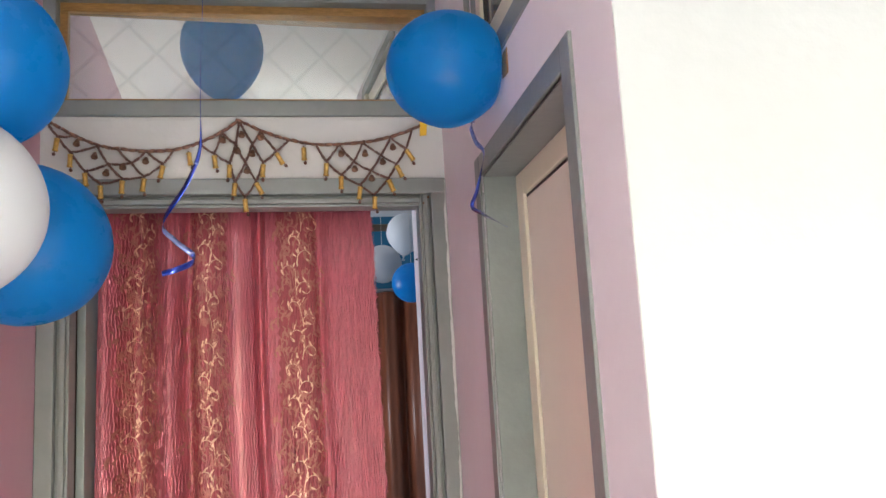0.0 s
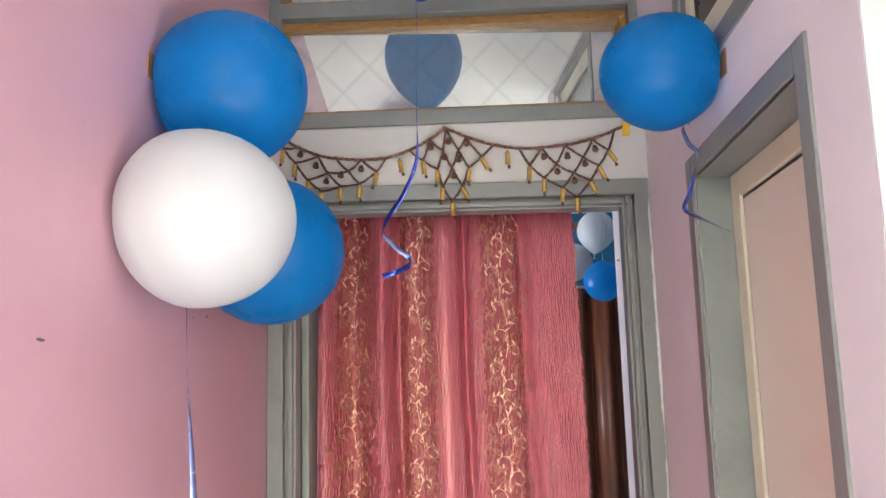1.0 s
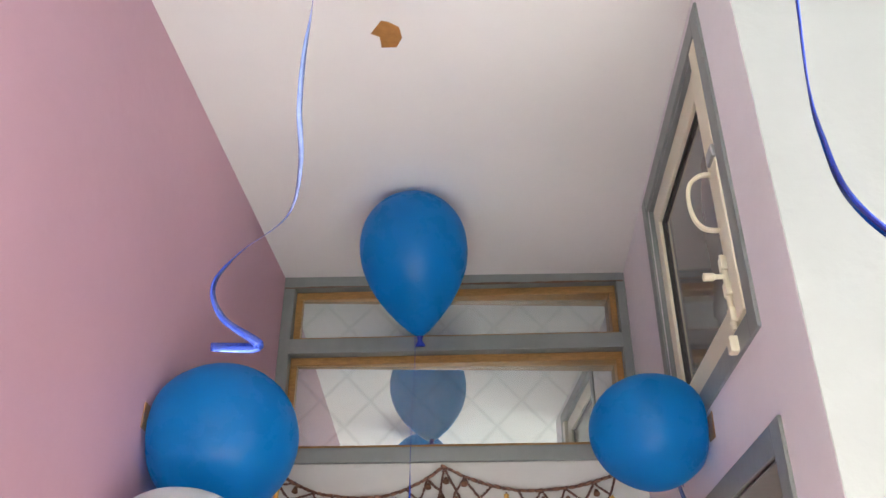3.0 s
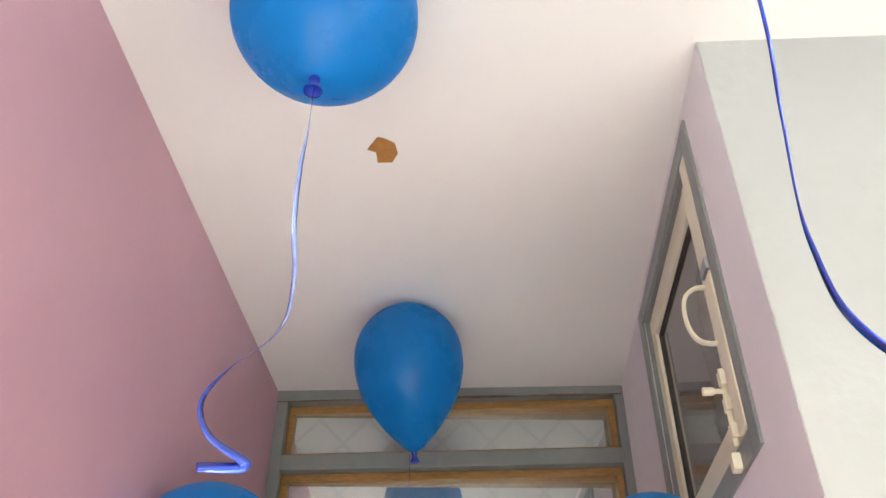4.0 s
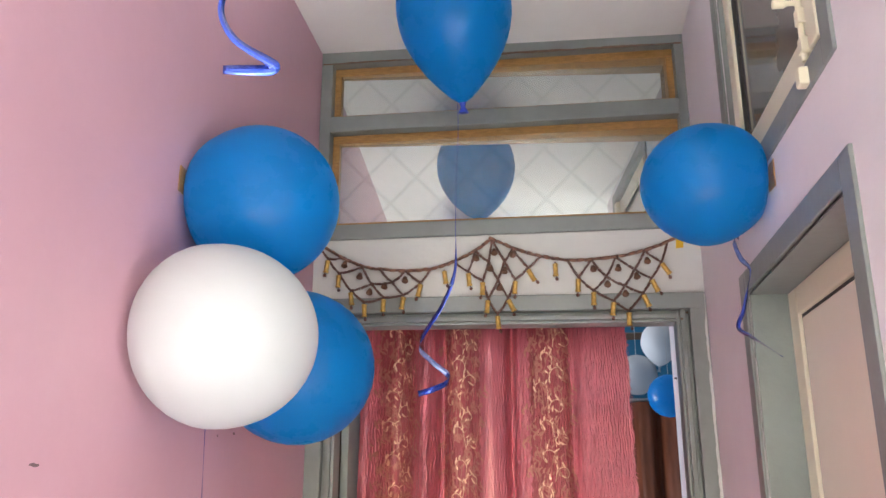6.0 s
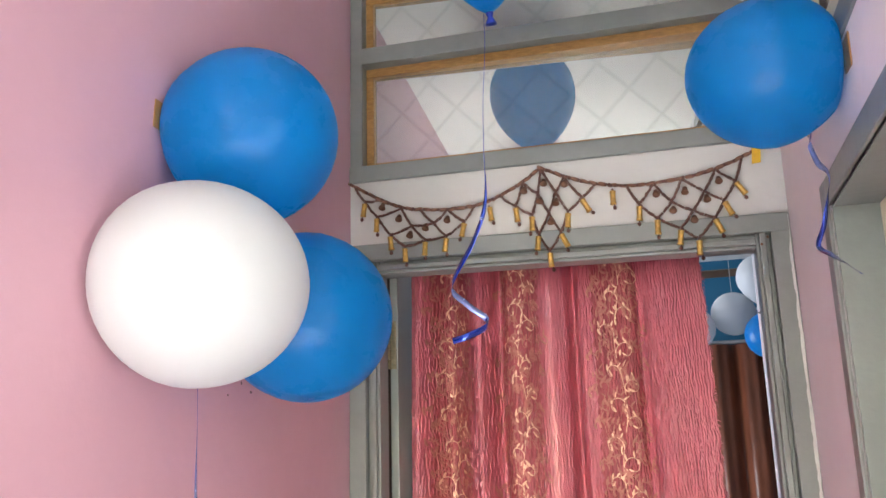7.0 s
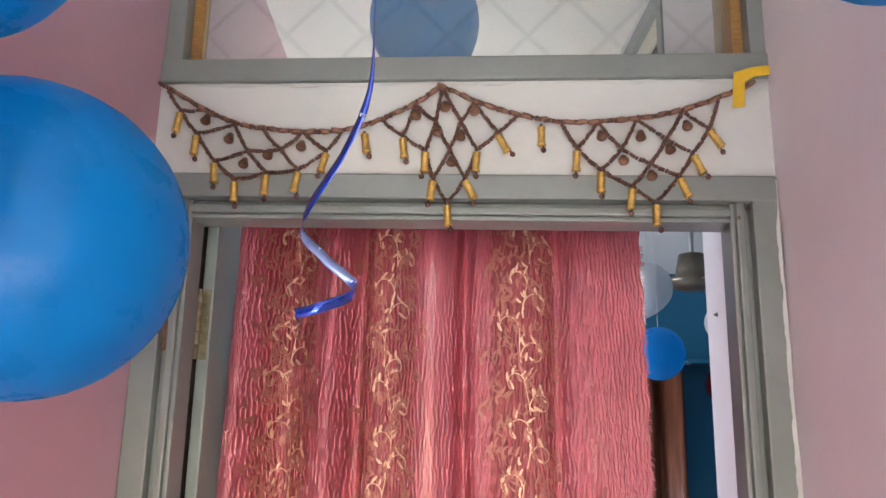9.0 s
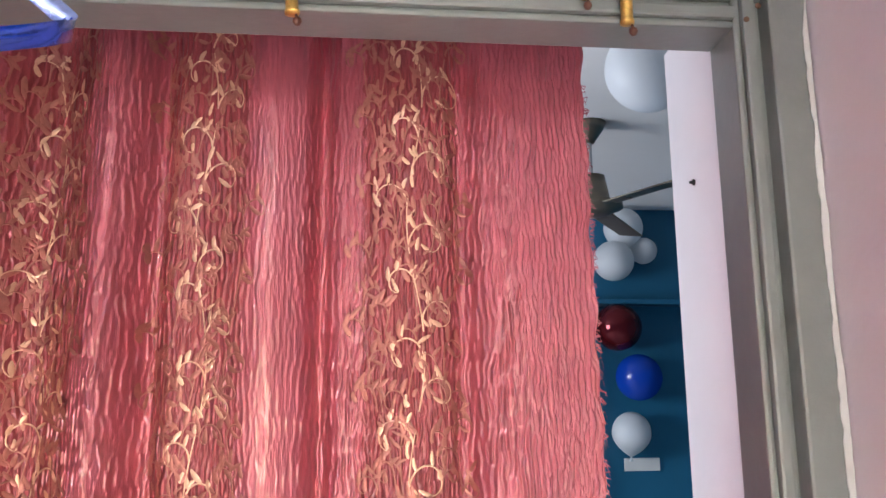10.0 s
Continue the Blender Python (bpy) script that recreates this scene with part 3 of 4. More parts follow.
def balloon(at, r, drop, axis, mat, knot_mat, label, clamp=None, squash=(1, 1, 1), group="", spin=0.0):
    """A tied balloon, centred at its widest ring; axis points from its knot to its crown."""
    ob = thing("balloon", at, label, "balloon", group)
    turn = Vector(axis).normalized().to_track_quat("Z", "Y").to_matrix().to_4x4()
    m = Matrix.Translation(at) @ Matrix.Diagonal((*squash, 1)) @ turn
    bm = lathe(bmesh.new(), balloon_profile(r, drop), 48)
    bmesh.ops.transform(bm, matrix=m, verts=bm.verts[:])
    if clamp:
        axis_i, sign, value = clamp
        for v in bm.verts:
            d = sign * (v.co[axis_i] - value)
            if d > -0.012:
                v.co[axis_i] = value - sign * 0.012 * math.exp(-(d + 0.012) / 0.012)
    part("skin", bm, mat, ob, "", True)
    bm = lathe(bmesh.new(), [(0, 0.004), (0.05 * r + 0.002, 0.003), (0.055 * r, -0.004), (0.04 * r, -0.010), (0.075 * r, -0.019), (0.095 * r, -0.026), (0.07 * r, -0.024), (0, -0.015)], 16)
    bmesh.ops.transform(bm, matrix=m @ Matrix.Translation((0, 0, -drop)), verts=bm.verts[:])
    if clamp:
        for v in bm.verts:
            if clamp[1] * (v.co[clamp[0]] - clamp[2]) > 0:
                v.co[clamp[0]] = clamp[2]
    part("knot", bm, knot_mat, ob, "", True)
    return ob


BLUE_L = "satin blue rubber balloon"
ceiling_balloon = balloon((-0.136, 1.930, 2.714), 0.144, 0.246, (-0.06, -0.26, 0.95), BLUE_RUBBER, BLUE_KNOT, "satin blue balloon resting against the ceiling, knot down", (2, 1, ZC + 0.006))
near_balloon = balloon((-0.170, 0.815, 2.703), 0.147, 0.162, (0.0, 0.07, 1), BLUE_RUBBER, BLUE_KNOT, "large satin blue balloon under the ceiling with a curled ribbon", (2, 1, ZC + 0.006))
wall_blue = balloon((-0.486, 1.603, 2.090), 0.154, 0.16, (0.85, -0.45, 0.2), BLUE_RUBBER, BLUE_KNOT, "satin blue balloon taped to the pink wall", (0, -1, XL + 0.001), group="balloons on the pink wall")
wall_white = balloon((-0.487, 1.464, 1.803), 0.157, 0.16, (0.92, -0.3, -0.05), WHITE_RUBBER, WHITE_RUBBER, "large matt white balloon among blue ones on the pink wall", (0, -1, XL + 0.001), (1.02, 1.13, 1.0), group="balloons on the pink wall")
low_blue = balloon((-0.440, 1.755, 1.790), 0.155, 0.17, (0.8, -0.5, -0.35), BLUE_RUBBER, BLUE_KNOT, "satin blue balloon below the white one", (0, -1, XL + 0.001), group="balloons on the pink wall")
right_blue = balloon((0.388, 1.672, 2.115), 0.122, 0.13, (-0.9, -0.35, 0.1), BLUE_RUBBER, BLUE_KNOT, "satin blue balloon taped to the lilac wall", (0, 1, 0.4865), (1.03, 1.03, 0.96))

part("curling_ribbon", ribbon([(-0.133, 1.99, 2.475), (-0.131, 1.975, 2.38), (-0.133, 1.945, 2.25), (-0.134, 1.938, 2.138), (-0.137, 1.945, 2.03), (-0.168, 1.96, 1.955), (-0.226, 2.005, 1.876), (-0.207, 2.05, 1.843), (-0.170, 2.072, 1.812), (-0.165, 2.04, 1.790), (-0.198, 2.010, 1.769), (-0.230, 2.012, 1.761)], (0.0015, 0.0012, 0.0012, 0.0014, 0.010, 0.0135, 0.0135, 0.0135, 0.0135, 0.0135, 0.0135), 0.0, 0.0, 14, (0, -1, 0), (0.1, 0, 1)), RIBBON, ceiling_balloon, "curled blue foil ribbon", True)
part("curling_ribbon", ribbon([(-0.170, 0.806, 2.525), (-0.176, 0.826, 2.46), (-0.185, 0.844, 2.40), (-0.192, 0.875, 2.332), (-0.186, 0.889, 2.248), (-0.198, 0.897, 2.175), (-0.253, 0.891, 2.116), (-0.277, 0.884, 2.068), (-0.261, 0.887, 2.025), (-0.218, 0.903, 1.995), (-0.271, 0.888, 1.988)], (0.008, 0.009, 0.008, 0.005, 0.010, 0.013, 0.013), 0.9, 0.15), RIBBON, near_balloon, "curled blue foil ribbon", True)
part("curling_ribbon", ribbon([(0.44, 1.70, 2.015), (0.455, 1.79, 2.05), (0.466, 1.855, 2.048), (0.468, 1.82, 2.005), (0.476, 1.79, 1.975), (0.478, 1.83, 1.945), (0.472, 1.86, 1.905), (0.464, 1.885, 1.875), (0.470, 1.82, 1.845), (0.462, 1.70, 1.81), (0.442, 1.50, 1.755)], (0.009, 0.008, 0.010, 0.007, 0.009, 0.008, 0.003), 1.3, 0.2), RIBBON, right_blue, "curled blue foil ribbon", True)
part("hanging_ribbon", ribbon([(-0.548, 1.57, 1.67), (-0.548, 1.575, 1.60), (-0.540, 1.565, 1.5), (-0.525, 1.55, 1.38), (-0.515, 1.54, 1.25), (-0.52, 1.55, 1.12)], (0.002, 0.003, 0.008, 0.014, 0.015, 0.014), 0.35, 0.1), RIBBON, wall_white, "hanging pale blue foil ribbon", True)

loose = tagged(finish("ribbon", ribbon([(0.30, 0.40, ZC - 0.001), (0.33, 0.46, 2.60), (0.342, 0.513, 2.299), (0.365, 0.591, 2.222), (0.380, 0.648, 2.152), (0.393, 0.675, 2.109), (0.417, 0.701, 2.052), (0.47, 0.715, 2.0), (0.56, 0.72, 1.95)], (0.004, 0.004, 0.004, 0.003, 0.010, 0.017, 0.018), 0.2, 0.1), RIBBON, None, "", True), "long blue foil ribbon hanging from the ceiling", "ribbon")


# ---- scraps of tape ----
for ob in [o for o in bpy.data.objects if "ribbon" in o.name]:
    ob.data.materials.append(RIBBON_BACK)


def tape(name, outline, thickness, mat, m, label, curl=0.0):
    bm = bmesh.new()
    top = [bm.verts.new((x, y, thickness + curl * (x * x + y * y) * 60)) for x, y in outline]
    low = [bm.verts.new((x, y, 0.0)) for x, y in outline]
    bm.faces.new(top)
    bm.faces.new(low[::-1])
    for i in range(len(top)):
        j = (i + 1) % len(top)
        bm.faces.new([low[i], low[j], top[j], top[i]])
    bmesh.ops.transform(bm, matrix=m, verts=bm.verts[:])
    return tagged(finish(name, bm, mat), label, "tape")


tape("tape_scrap", [(-0.032, 0.006), (-0.006, 0.042), (0.008, 0.038), (0.030, 0.022), (0.033, -0.010), (0.018, -0.037), (-0.014, -0.036), (-0.014, -0.004)], 0.0012, TAPE_BROWN, Matrix.Translation((-0.141, 1.295, ZC + 0.0072)) @ pose(0, 0, 0, 180, 0, 0), "torn scrap of brown tape stuck to the ceiling", 0.004)
tape("tape_strip", [(-0.026, -0.020), (0.024, -0.022), (0.026, 0.02), (-0.024, 0.022)], 0.0012, TAPE_BROWN, Matrix.Translation((XL, 1.515, 2.11)) @ pose(0, 0, 0, 0, 90, 0), "folded brown tape holding a balloon on pink wall", 0.010)
tape("tape_strip", [(-0.025, -0.02), (0.025, -0.024), (0.024, 0.024), (-0.022, 0.022)], 0.0012, TAPE_BROWN, Matrix.Translation((0.4865, 1.60, 2.10)) @ pose(0, 0, 0, 0, -90, 0), "brown tape holding a balloon on lilac wall", 0.010)


# small scuffs on the walls, and a nail in the reveal
def scuff(at, w, h, m, mat, label):
    rng = random.Random(int(at[1] * 1000))
    outline = [(w * math.cos(a) * rng.uniform(0.6, 1.2), h * math.sin(a) * rng.uniform(0.6, 1.2)) for a in [2 * math.pi * k / 9 for k in range(9)]]
    ob = tape("scuff", outline, 0.0006, mat, Matrix.Translation(at) @ m, label)
    ob["category"] = "stain"


SCUFF = material("grey_scuff", (0.16, 0.10, 0.11), 0.7, vary=0.3, scale=200)
FACE_X = pose(0, 0, 0, 0, 90, 0)
for y, z, w, h in ((1.821, 1.68, 0.004, 0.003), (1.86, 1.665, 0.003, 0.006), (1.77, 1.655, 0.0025, 0.0025), (1.16, 1.58, 0.003, 0.010)):
    scuff((XL, y, z), w, h, FACE_X, SCUFF, "small grey scuff on the pink wall")
for y, z in ((1.62, 1.93), (1.44, 1.935)):
    scuff((0.4865, y, 1.965 + (z - 1.93)), 0.003, 0.008, pose(0, 0, 0, 0, -90, 0), SCUFF, "small chip on the grey door frame")
tagged(finish("nail", lathe(bmesh.new(), [(0, 0), (0.004, 0), (0.004, 0.002), (0.002, 0.003), (0.002, 0.006), (0, 0.007)], 10, Matrix.Translation((0.432, 2.575, 1.858)) @ pose(0, 0, 0, 0, -90, 0)), RUBBER), "rusty nail in the lilac reveal", "nail")

# ---- bead garland over the door ----
garland = thing("door_garland", (-0.06, YB - 0.012, 2.24), "brown beaded door garland with gold tube pendants and bells", "garland")
GY = YB - 0.016
LEFT = dict(a=(-0.582, 2.233), b=(-0.557, 2.196), c=(-0.523, 2.151), d=(-0.486, 2.098), e=(-0.446, 2.063), f=(-0.390, 2.076), g=(-0.333, 2.081), h=(-0.284, 2.116), p=(-0.516, 2.197), q=(-0.455, 2.168), r=(-0.401, 2.158), s=(-0.328, 2.152), t=(-0.255, 2.156), m=(-0.427, 2.117), n=(-0.367, 2.119))
LEFT_LINES = ("abcde", "efght", "bp", "cq", "dmn", "ns", "qmf", "rng", "sh")
MID = dict(a=(-0.079, 2.237), b=(-0.187, 2.174), c=(-0.148, 2.144), d=(-0.107, 2.117), e=(-0.093, 2.064), f=(-0.067, 2.019), g=(-0.036, 2.064), h=(-0.016, 2.117), i=(0.021, 2.149), j=(0.056, 2.182), p=(-0.127, 2.204), q=(-0.022, 2.207), r=(-0.090, 2.171), s=(-0.045, 2.171), m=(-0.064, 2.117))
MID_LINES = ("bcdef", "fghij", "ard", "ash", "prmg", "qsme", "pc", "qi")
RIGHT = dict(a=(0.131, 2.168), b=(0.159, 2.118), c=(0.199, 2.079), d=(0.252, 2.049), e=(0.291, 2.020), f=(0.333, 2.068), g=(0.358, 2.109), h=(0.388, 2.155), p=(0.196, 2.168), q=(0.264, 2.173), r=(0.344, 2.187), s=(0.407, 2.211), m=(0.236, 2.117), n=(0.314, 2.136), o=(0.284, 2.090))
RIGHT_LINES = ("abcde", "efghs", "pb", "pmof", "qmc", "qng", "rnod", "rh")


def bead_row(bm, points, radius, gap, sag=0.0):
    """Small beads along a line, each a short drum with its own lean."""
    line = spline([(x, GY, z) for x, z in points], 16) if len(points) > 2 else [Vector((points[0][0], GY, points[0][1])).lerp(Vector((points[1][0], GY, points[1][1])), k / 20) - Vector((0, 0, sag * math.sin(math.pi * k / 20))) for k in range(21)]
    dist, want = 0.0, 0.0
    for a, b in zip(line, line[1:]):
        seg = (b - a).length
        while want <= dist + seg and seg > 0:
            q = a.lerp(b, (want - dist) / seg)
            r = radius * random.uniform(0.82, 1.15)
            turn = (b - a).normalized().to_track_quat("Z", "Y").to_matrix().to_4x4()
            m = Matrix.Translation(q + Vector((random.uniform(-1, 1), random.uniform(-1, 0.4), random.uniform(-1, 1))) * radius * 0.18) @ turn @ pose(0, 0, 0, random.uniform(-14, 14), random.uniform(-14, 14), 0)
            lathe(bm, [(0, -gap * 0.47), (r * 0.75, -gap * 0.45), (r, 0), (r * 0.75, gap * 0.45), (0, gap * 0.47)], 7, m)
            want += gap
        dist += seg


PALE_BEAD = material("pale_wooden_beads", (0.27, 0.135, 0.085), 0.5, vary=0.35, scale=160)
left_swag = [(-0.598, 2.248), (-0.517, 2.199), (-0.45, 2.169), (-0.391, 2.158), (-0.322, 2.152), (-0.255, 2.156), (-0.188, 2.175), (-0.127, 2.206), (-0.079, 2.239)]
right_swag = [(-0.079, 2.237), (-0.006, 2.203), (0.053, 2.183), (0.131, 2.168), (0.199, 2.168), (0.261, 2.173), (0.339, 2.187), (0.407, 2.211), (0.473, 2.242)]
for swag in (left_swag, right_swag):
    bm = bmesh.new()
    bead_row(bm, swag, 0.0046, 0.0078)
    part("top_string", bm, BEAD, garland, "string of dark brown beads", True)
    bm = bmesh.new()
    bead_row(bm, swag, 0.0050, 0.0235)
    part("spacer_string", bm, PALE_BEAD, garland, "paler beads between the dark ones", True)["kind"] = "stuff"
for nodes, lines in ((LEFT, LEFT_LINES), (MID, MID_LINES), (RIGHT, RIGHT_LINES)):
    for row in lines:
        bm = bmesh.new()
        for a, b in zip(row, row[1:]):
            bead_row(bm, [nodes[a], nodes[b]], 0.0040, 0.0062, 0.003)
        part("net_string", bm, BEAD, garland, "", True)


def tube_mesh():
    bm = bmesh.new()
    lathe(bm, [(0, 0), (0.0072, -0.001), (0.0078, -0.003), (0.0066, -0.006), (0.0066, -0.030), (0.0078, -0.033), (0.0076, -0.036), (0, -0.037)], 14)
    return bm


def pendant_mesh():
    bm = bmesh.new()
    lathe(bm, [(0, 0.006), (0.0024, 0.005), (0.0024, 0.0), (0.0012, -0.002), (0.0012, -0.036), (0.0016, -0.040), (0.0042, -0.042), (0.0048, -0.0455), (0.0028, -0.049), (0, -0.050)], 10)
    return bm


tube_data = finish("gold_tube", tube_mesh(), BRASS, garland, "crinkled gold foil tube", True)
drop_data = finish("bead_drop", pendant_mesh(), BEAD, garland, "dark bead tip", True)
for p in tube_data.data.polygons:
    p.use_smooth = True
hung = [(LEFT[k], lean) for k, lean in zip("bcdefgh", (8, 2, -6, -2, 3, 8, 12))] + [(MID[k], lean) for k, lean in zip("cdefghi", (-6, 2, 6, -4, -26, 4, -28))] + [(RIGHT[k], lean) for k, lean in zip("bcdefgh", (4, 2, 8, 1, -22, -24, -32))] + [((-0.216, 2.152), -8), ((0.097, 2.164), 0)]
for i, ((x, z), lean) in enumerate(hung):
    m = Matrix.Translation((x, GY - 0.002, z - 0.006)) @ Matrix.Rotation(radians(lean), 4, "Y") @ Matrix.Rotation(radians(random.uniform(-5, 2)), 4, "X")
    if i == 0:
        a, b = tube_data, drop_data
    else:
        a, b = new("gold_tube", tube_data.data), new("bead_drop", drop_data.data)
        for o in (a, b):
            o.parent = garland
            o.matrix_parent_inverse = garland.matrix_world.inverted()
        a["label"], b["label"] = tube_data["label"], drop_data["label"]
    a.matrix_basis = m
    b.matrix_basis = m @ Matrix.Rotation(radians(random.uniform(-10, 10)), 4, "Y")
bell_data = None
for x, z in ((-0.507, 2.176), (-0.461, 2.140), (-0.431, 2.093), (-0.388, 2.109), (-0.329, 2.125), (0.201, 2.141), (0.269, 2.140), (0.349, 2.159), (0.318, 2.116), (0.238, 2.096), (0.285, 2.068), (-0.073, 2.198), (-0.021, 2.190), (-0.045, 2.143), (-0.060, 2.095), (-0.124, 2.183), (-0.085, 2.152)):
    if bell_data is None:
        bm = lathe(bmesh.new(), [(0, 0.013), (0.003, 0.0125), (0.0058, 0.009), (0.0072, 0.001), (0.0094, -0.006), (0.0088, -0.0065), (0.005, -0.003), (0, -0.002)], 14)
        bell = finish("bell", bm, BELL, garland, "small brown bell", True)
        bell_data = bell.data
    else:
        bell = new("bell", bell_data)
        bell.parent = garland
        bell.matrix_parent_inverse = garland.matrix_world.inverted()
        bell["label"] = "small brown bell"
    bell.matrix_basis = Matrix.Translation((x, GY - 0.003, z)) @ Matrix.Rotation(radians(random.uniform(-8, 8)), 4, "Y") @ Matrix.Rotation(radians(random.uniform(-50, -25)), 4, "X")
tape("tape_strip", [(-0.032, -0.002), (-0.030, 0.012), (0.0, 0.022), (0.032, 0.026), (0.032, 0.008), (0.004, 0.004), (-0.012, -0.006), (-0.016, -0.052), (-0.036, -0.054)], 0.0012, TAPE_YELLOW, Matrix.Translation((0.464, YB - 0.0225, 2.243)) @ pose(0, 0, 0, 90, 0, 0), "yellow tape fixing the garland's end", 0.0)


# ---- the red curtain ----
curtain = thing("curtain", (-0.1, 2.6, 0.06), "crushed red satin door curtain with gold vine stripes", "curtain")
RIDGES = ((-0.464, 0.026, -0.040), (-0.384, 0.042, 0.050), (-0.292, 0.026, -0.044), (-0.243, 0.018, 0.034), (-0.105, 0.045, -0.030), (-0.040, 0.013, 0.038), (0.068, 0.045, -0.014), (0.138, 0.016, 0.022), (0.205, 0.05, -0.018))
STRIPES = ((-0.386, 0.106), (-0.190, 0.108), (0.067, 0.116))
RNG = np.random.RandomState(4)
WAVES = [(RNG.uniform(520, 1150), RNG.uniform(0, 6.28), RNG.uniform(25, 95), RNG.uniform(0, 6.28), RNG.uniform(0.3, 1.0)) for _ in range(12)]


def cloth(x, z, crinkle=True):
    """The cloth's depth at its own x and height z."""
    y = 2.602 + 0.0 * x
    sway = 0.010 * np.sin(2.1 * z + 0.6) + 0.004 * np.sin(7 * z)
    for c, w, h in RIDGES:
        y = y + h * np.exp(-((x - c - sway * 0.5) / w) ** 2)
    if crinkle:
        f = 0.0
        for k, ph, kz, pz, a in WAVES:
            f = f + a * np.sin(k * (x + 0.0021 * np.sin(kz * z + pz) + 0.0010 * np.sin(2.7 * kz * z + ph)) + ph)
        soft = 1 - 0.8 * np.exp(-((x + 0.097) / 0.034) ** 4)
        y = y + soft * (0.00075 * f + 0.0030 * np.exp(-(f / 0.55) ** 2) * (0.7 + 0.3 * np.sin(31 * x + 12 * z)))
    return y


def hang(x, z):
    """Where that bit of cloth hangs: the curtain widens a little towards its foot."""
    return -0.1 + (x + 0.1) * (1 + 0.035 * np.maximum(2.05 - z, 0))


nx, nz = 760, 360
xs, zs = np.linspace(-0.491, 0.298, nx), np.concatenate([np.linspace(0.06, 1.0, 50), np.linspace(1.0, 2.12, nz - 50)[1:]])
gx, gz = np.meshgrid(xs, zs)
edge = 0.0018 * np.sin(90 * gz) * np.exp(-((gx - 0.298) / 0.01) ** 2) + 0.0016 * np.sin(37 * gz + 1) * np.exp(-((gx - 0.298) / 0.02) ** 2)
co = np.stack([hang(gx, gz) + edge, cloth(gx, gz), gz], -1).reshape(-1, 3)
rows, cols = gx.shape
idx = np.arange(rows * cols).reshape(rows, cols)
quads = np.stack([idx[:-1, :-1], idx[:-1, 1:], idx[1:, 1:], idx[1:, :-1]], -1).reshape(-1, 4)
me = bpy.data.meshes.new("cloth")
me.from_pydata(co.tolist(), [], quads.tolist())
me.polygons.foreach_set("use_smooth", [True] * len(me.polygons))
me.materials.append(RED_CLOTH)
me.materials.append(RED_STRIPE)
middle = (gx[:-1, :-1] + gx[:-1, 1:]) / 2 + 0.003 * np.sin(210 * gz[:-1, :-1])
in_stripe = sum((np.abs(middle - c) < w / 2).astype(int) for c, w in STRIPES)
me.polygons.foreach_set("material_index", np.clip(in_stripe, 0, 1).reshape(-1).tolist())
cloth_ob = new("cloth", me)
cloth_ob.parent = curtain
cloth_ob.matrix_parent_inverse = curtain.matrix_world.inverted()
cloth_ob["label"] = "crushed red satin cloth"


class Vine:
    """Flat gold stems and leaves laid on the cloth."""

    def __init__(self):
        self.v, self.f = [], []

    def put(self, x, z, lift=0.0022):
        self.v.append((float(hang(x, z)), float(cloth(x, z, False)) - lift, z))
        return len(self.v) - 1

    def stem(self, pts, w0, w1):
        prev = None
        for i, (x, z) in enumerate(pts):
            a, b = pts[max(i - 1, 0)], pts[min(i + 1, len(pts) - 1)]
            dx, dz = b[0] - a[0], b[1] - a[1]
            n = math.hypot(dx, dz) or 1
            w = (w0 + (w1 - w0) * i / (len(pts) - 1)) / 2
            l, c, r = self.put(x - dz / n * w, z + dx / n * w), self.put(x, z, 0.0030), self.put(x + dz / n * w, z - dx / n * w)
            if prev:
                self.f.append((prev[0], prev[1], c, l))
                self.f.append((prev[1], prev[2], r, c))
            prev = (l, c, r)

    def leaf(self, x, z, angle, length, width):
        c, s = math.cos(angle), math.sin(angle)
        outline = []
        for k in range(10):
            a = 2 * math.pi * k / 10
            u, w = (1 - math.cos(a)) / 2 * length, math.sin(a) * width / 2 * (1 - 0.35 * (1 - math.cos(a)) / 2) + 0.12 * width * math.sin(math.pi * (1 - math.cos(a)) / 2)
            outline.append(self.put(x + c * u - s * w, z + s * u + c * w, 0.0022))
        mid = self.put(x + c * length * 0.45, z + s * length * 0.45, 0.0036)
        for k in range(10):
            self.f.append((outline[k], outline[(k + 1) % 10], mid))

    def curl(self, x, z, r, side, up, rng):
        pts, n = [], 18
        turn = rng.uniform(3.6, 4.7)
        for i in range(n):
            t = i / (n - 1)
            a = turn * t
            rad = r * (1 - 0.52 * t)
            pts.append((x + side * (r - rad * math.cos(a)) * 0.9, z + up * rad * math.sin(a) * 1.15 + t * r * 0.25 * up))
        self.stem(pts, 0.0026, 0.0014)
        for t in (0.2, 0.45, 0.7, 1.0):
            i = min(int(t * (n - 1)), n - 1)
            self.leaf(pts[i][0], pts[i][1], rng.uniform(-0.4, 0.4) + (1.9 if side > 0 else 1.2) + (t - 0.5), rng.uniform(0.014, 0.022), rng.uniform(0.0055, 0.0085))


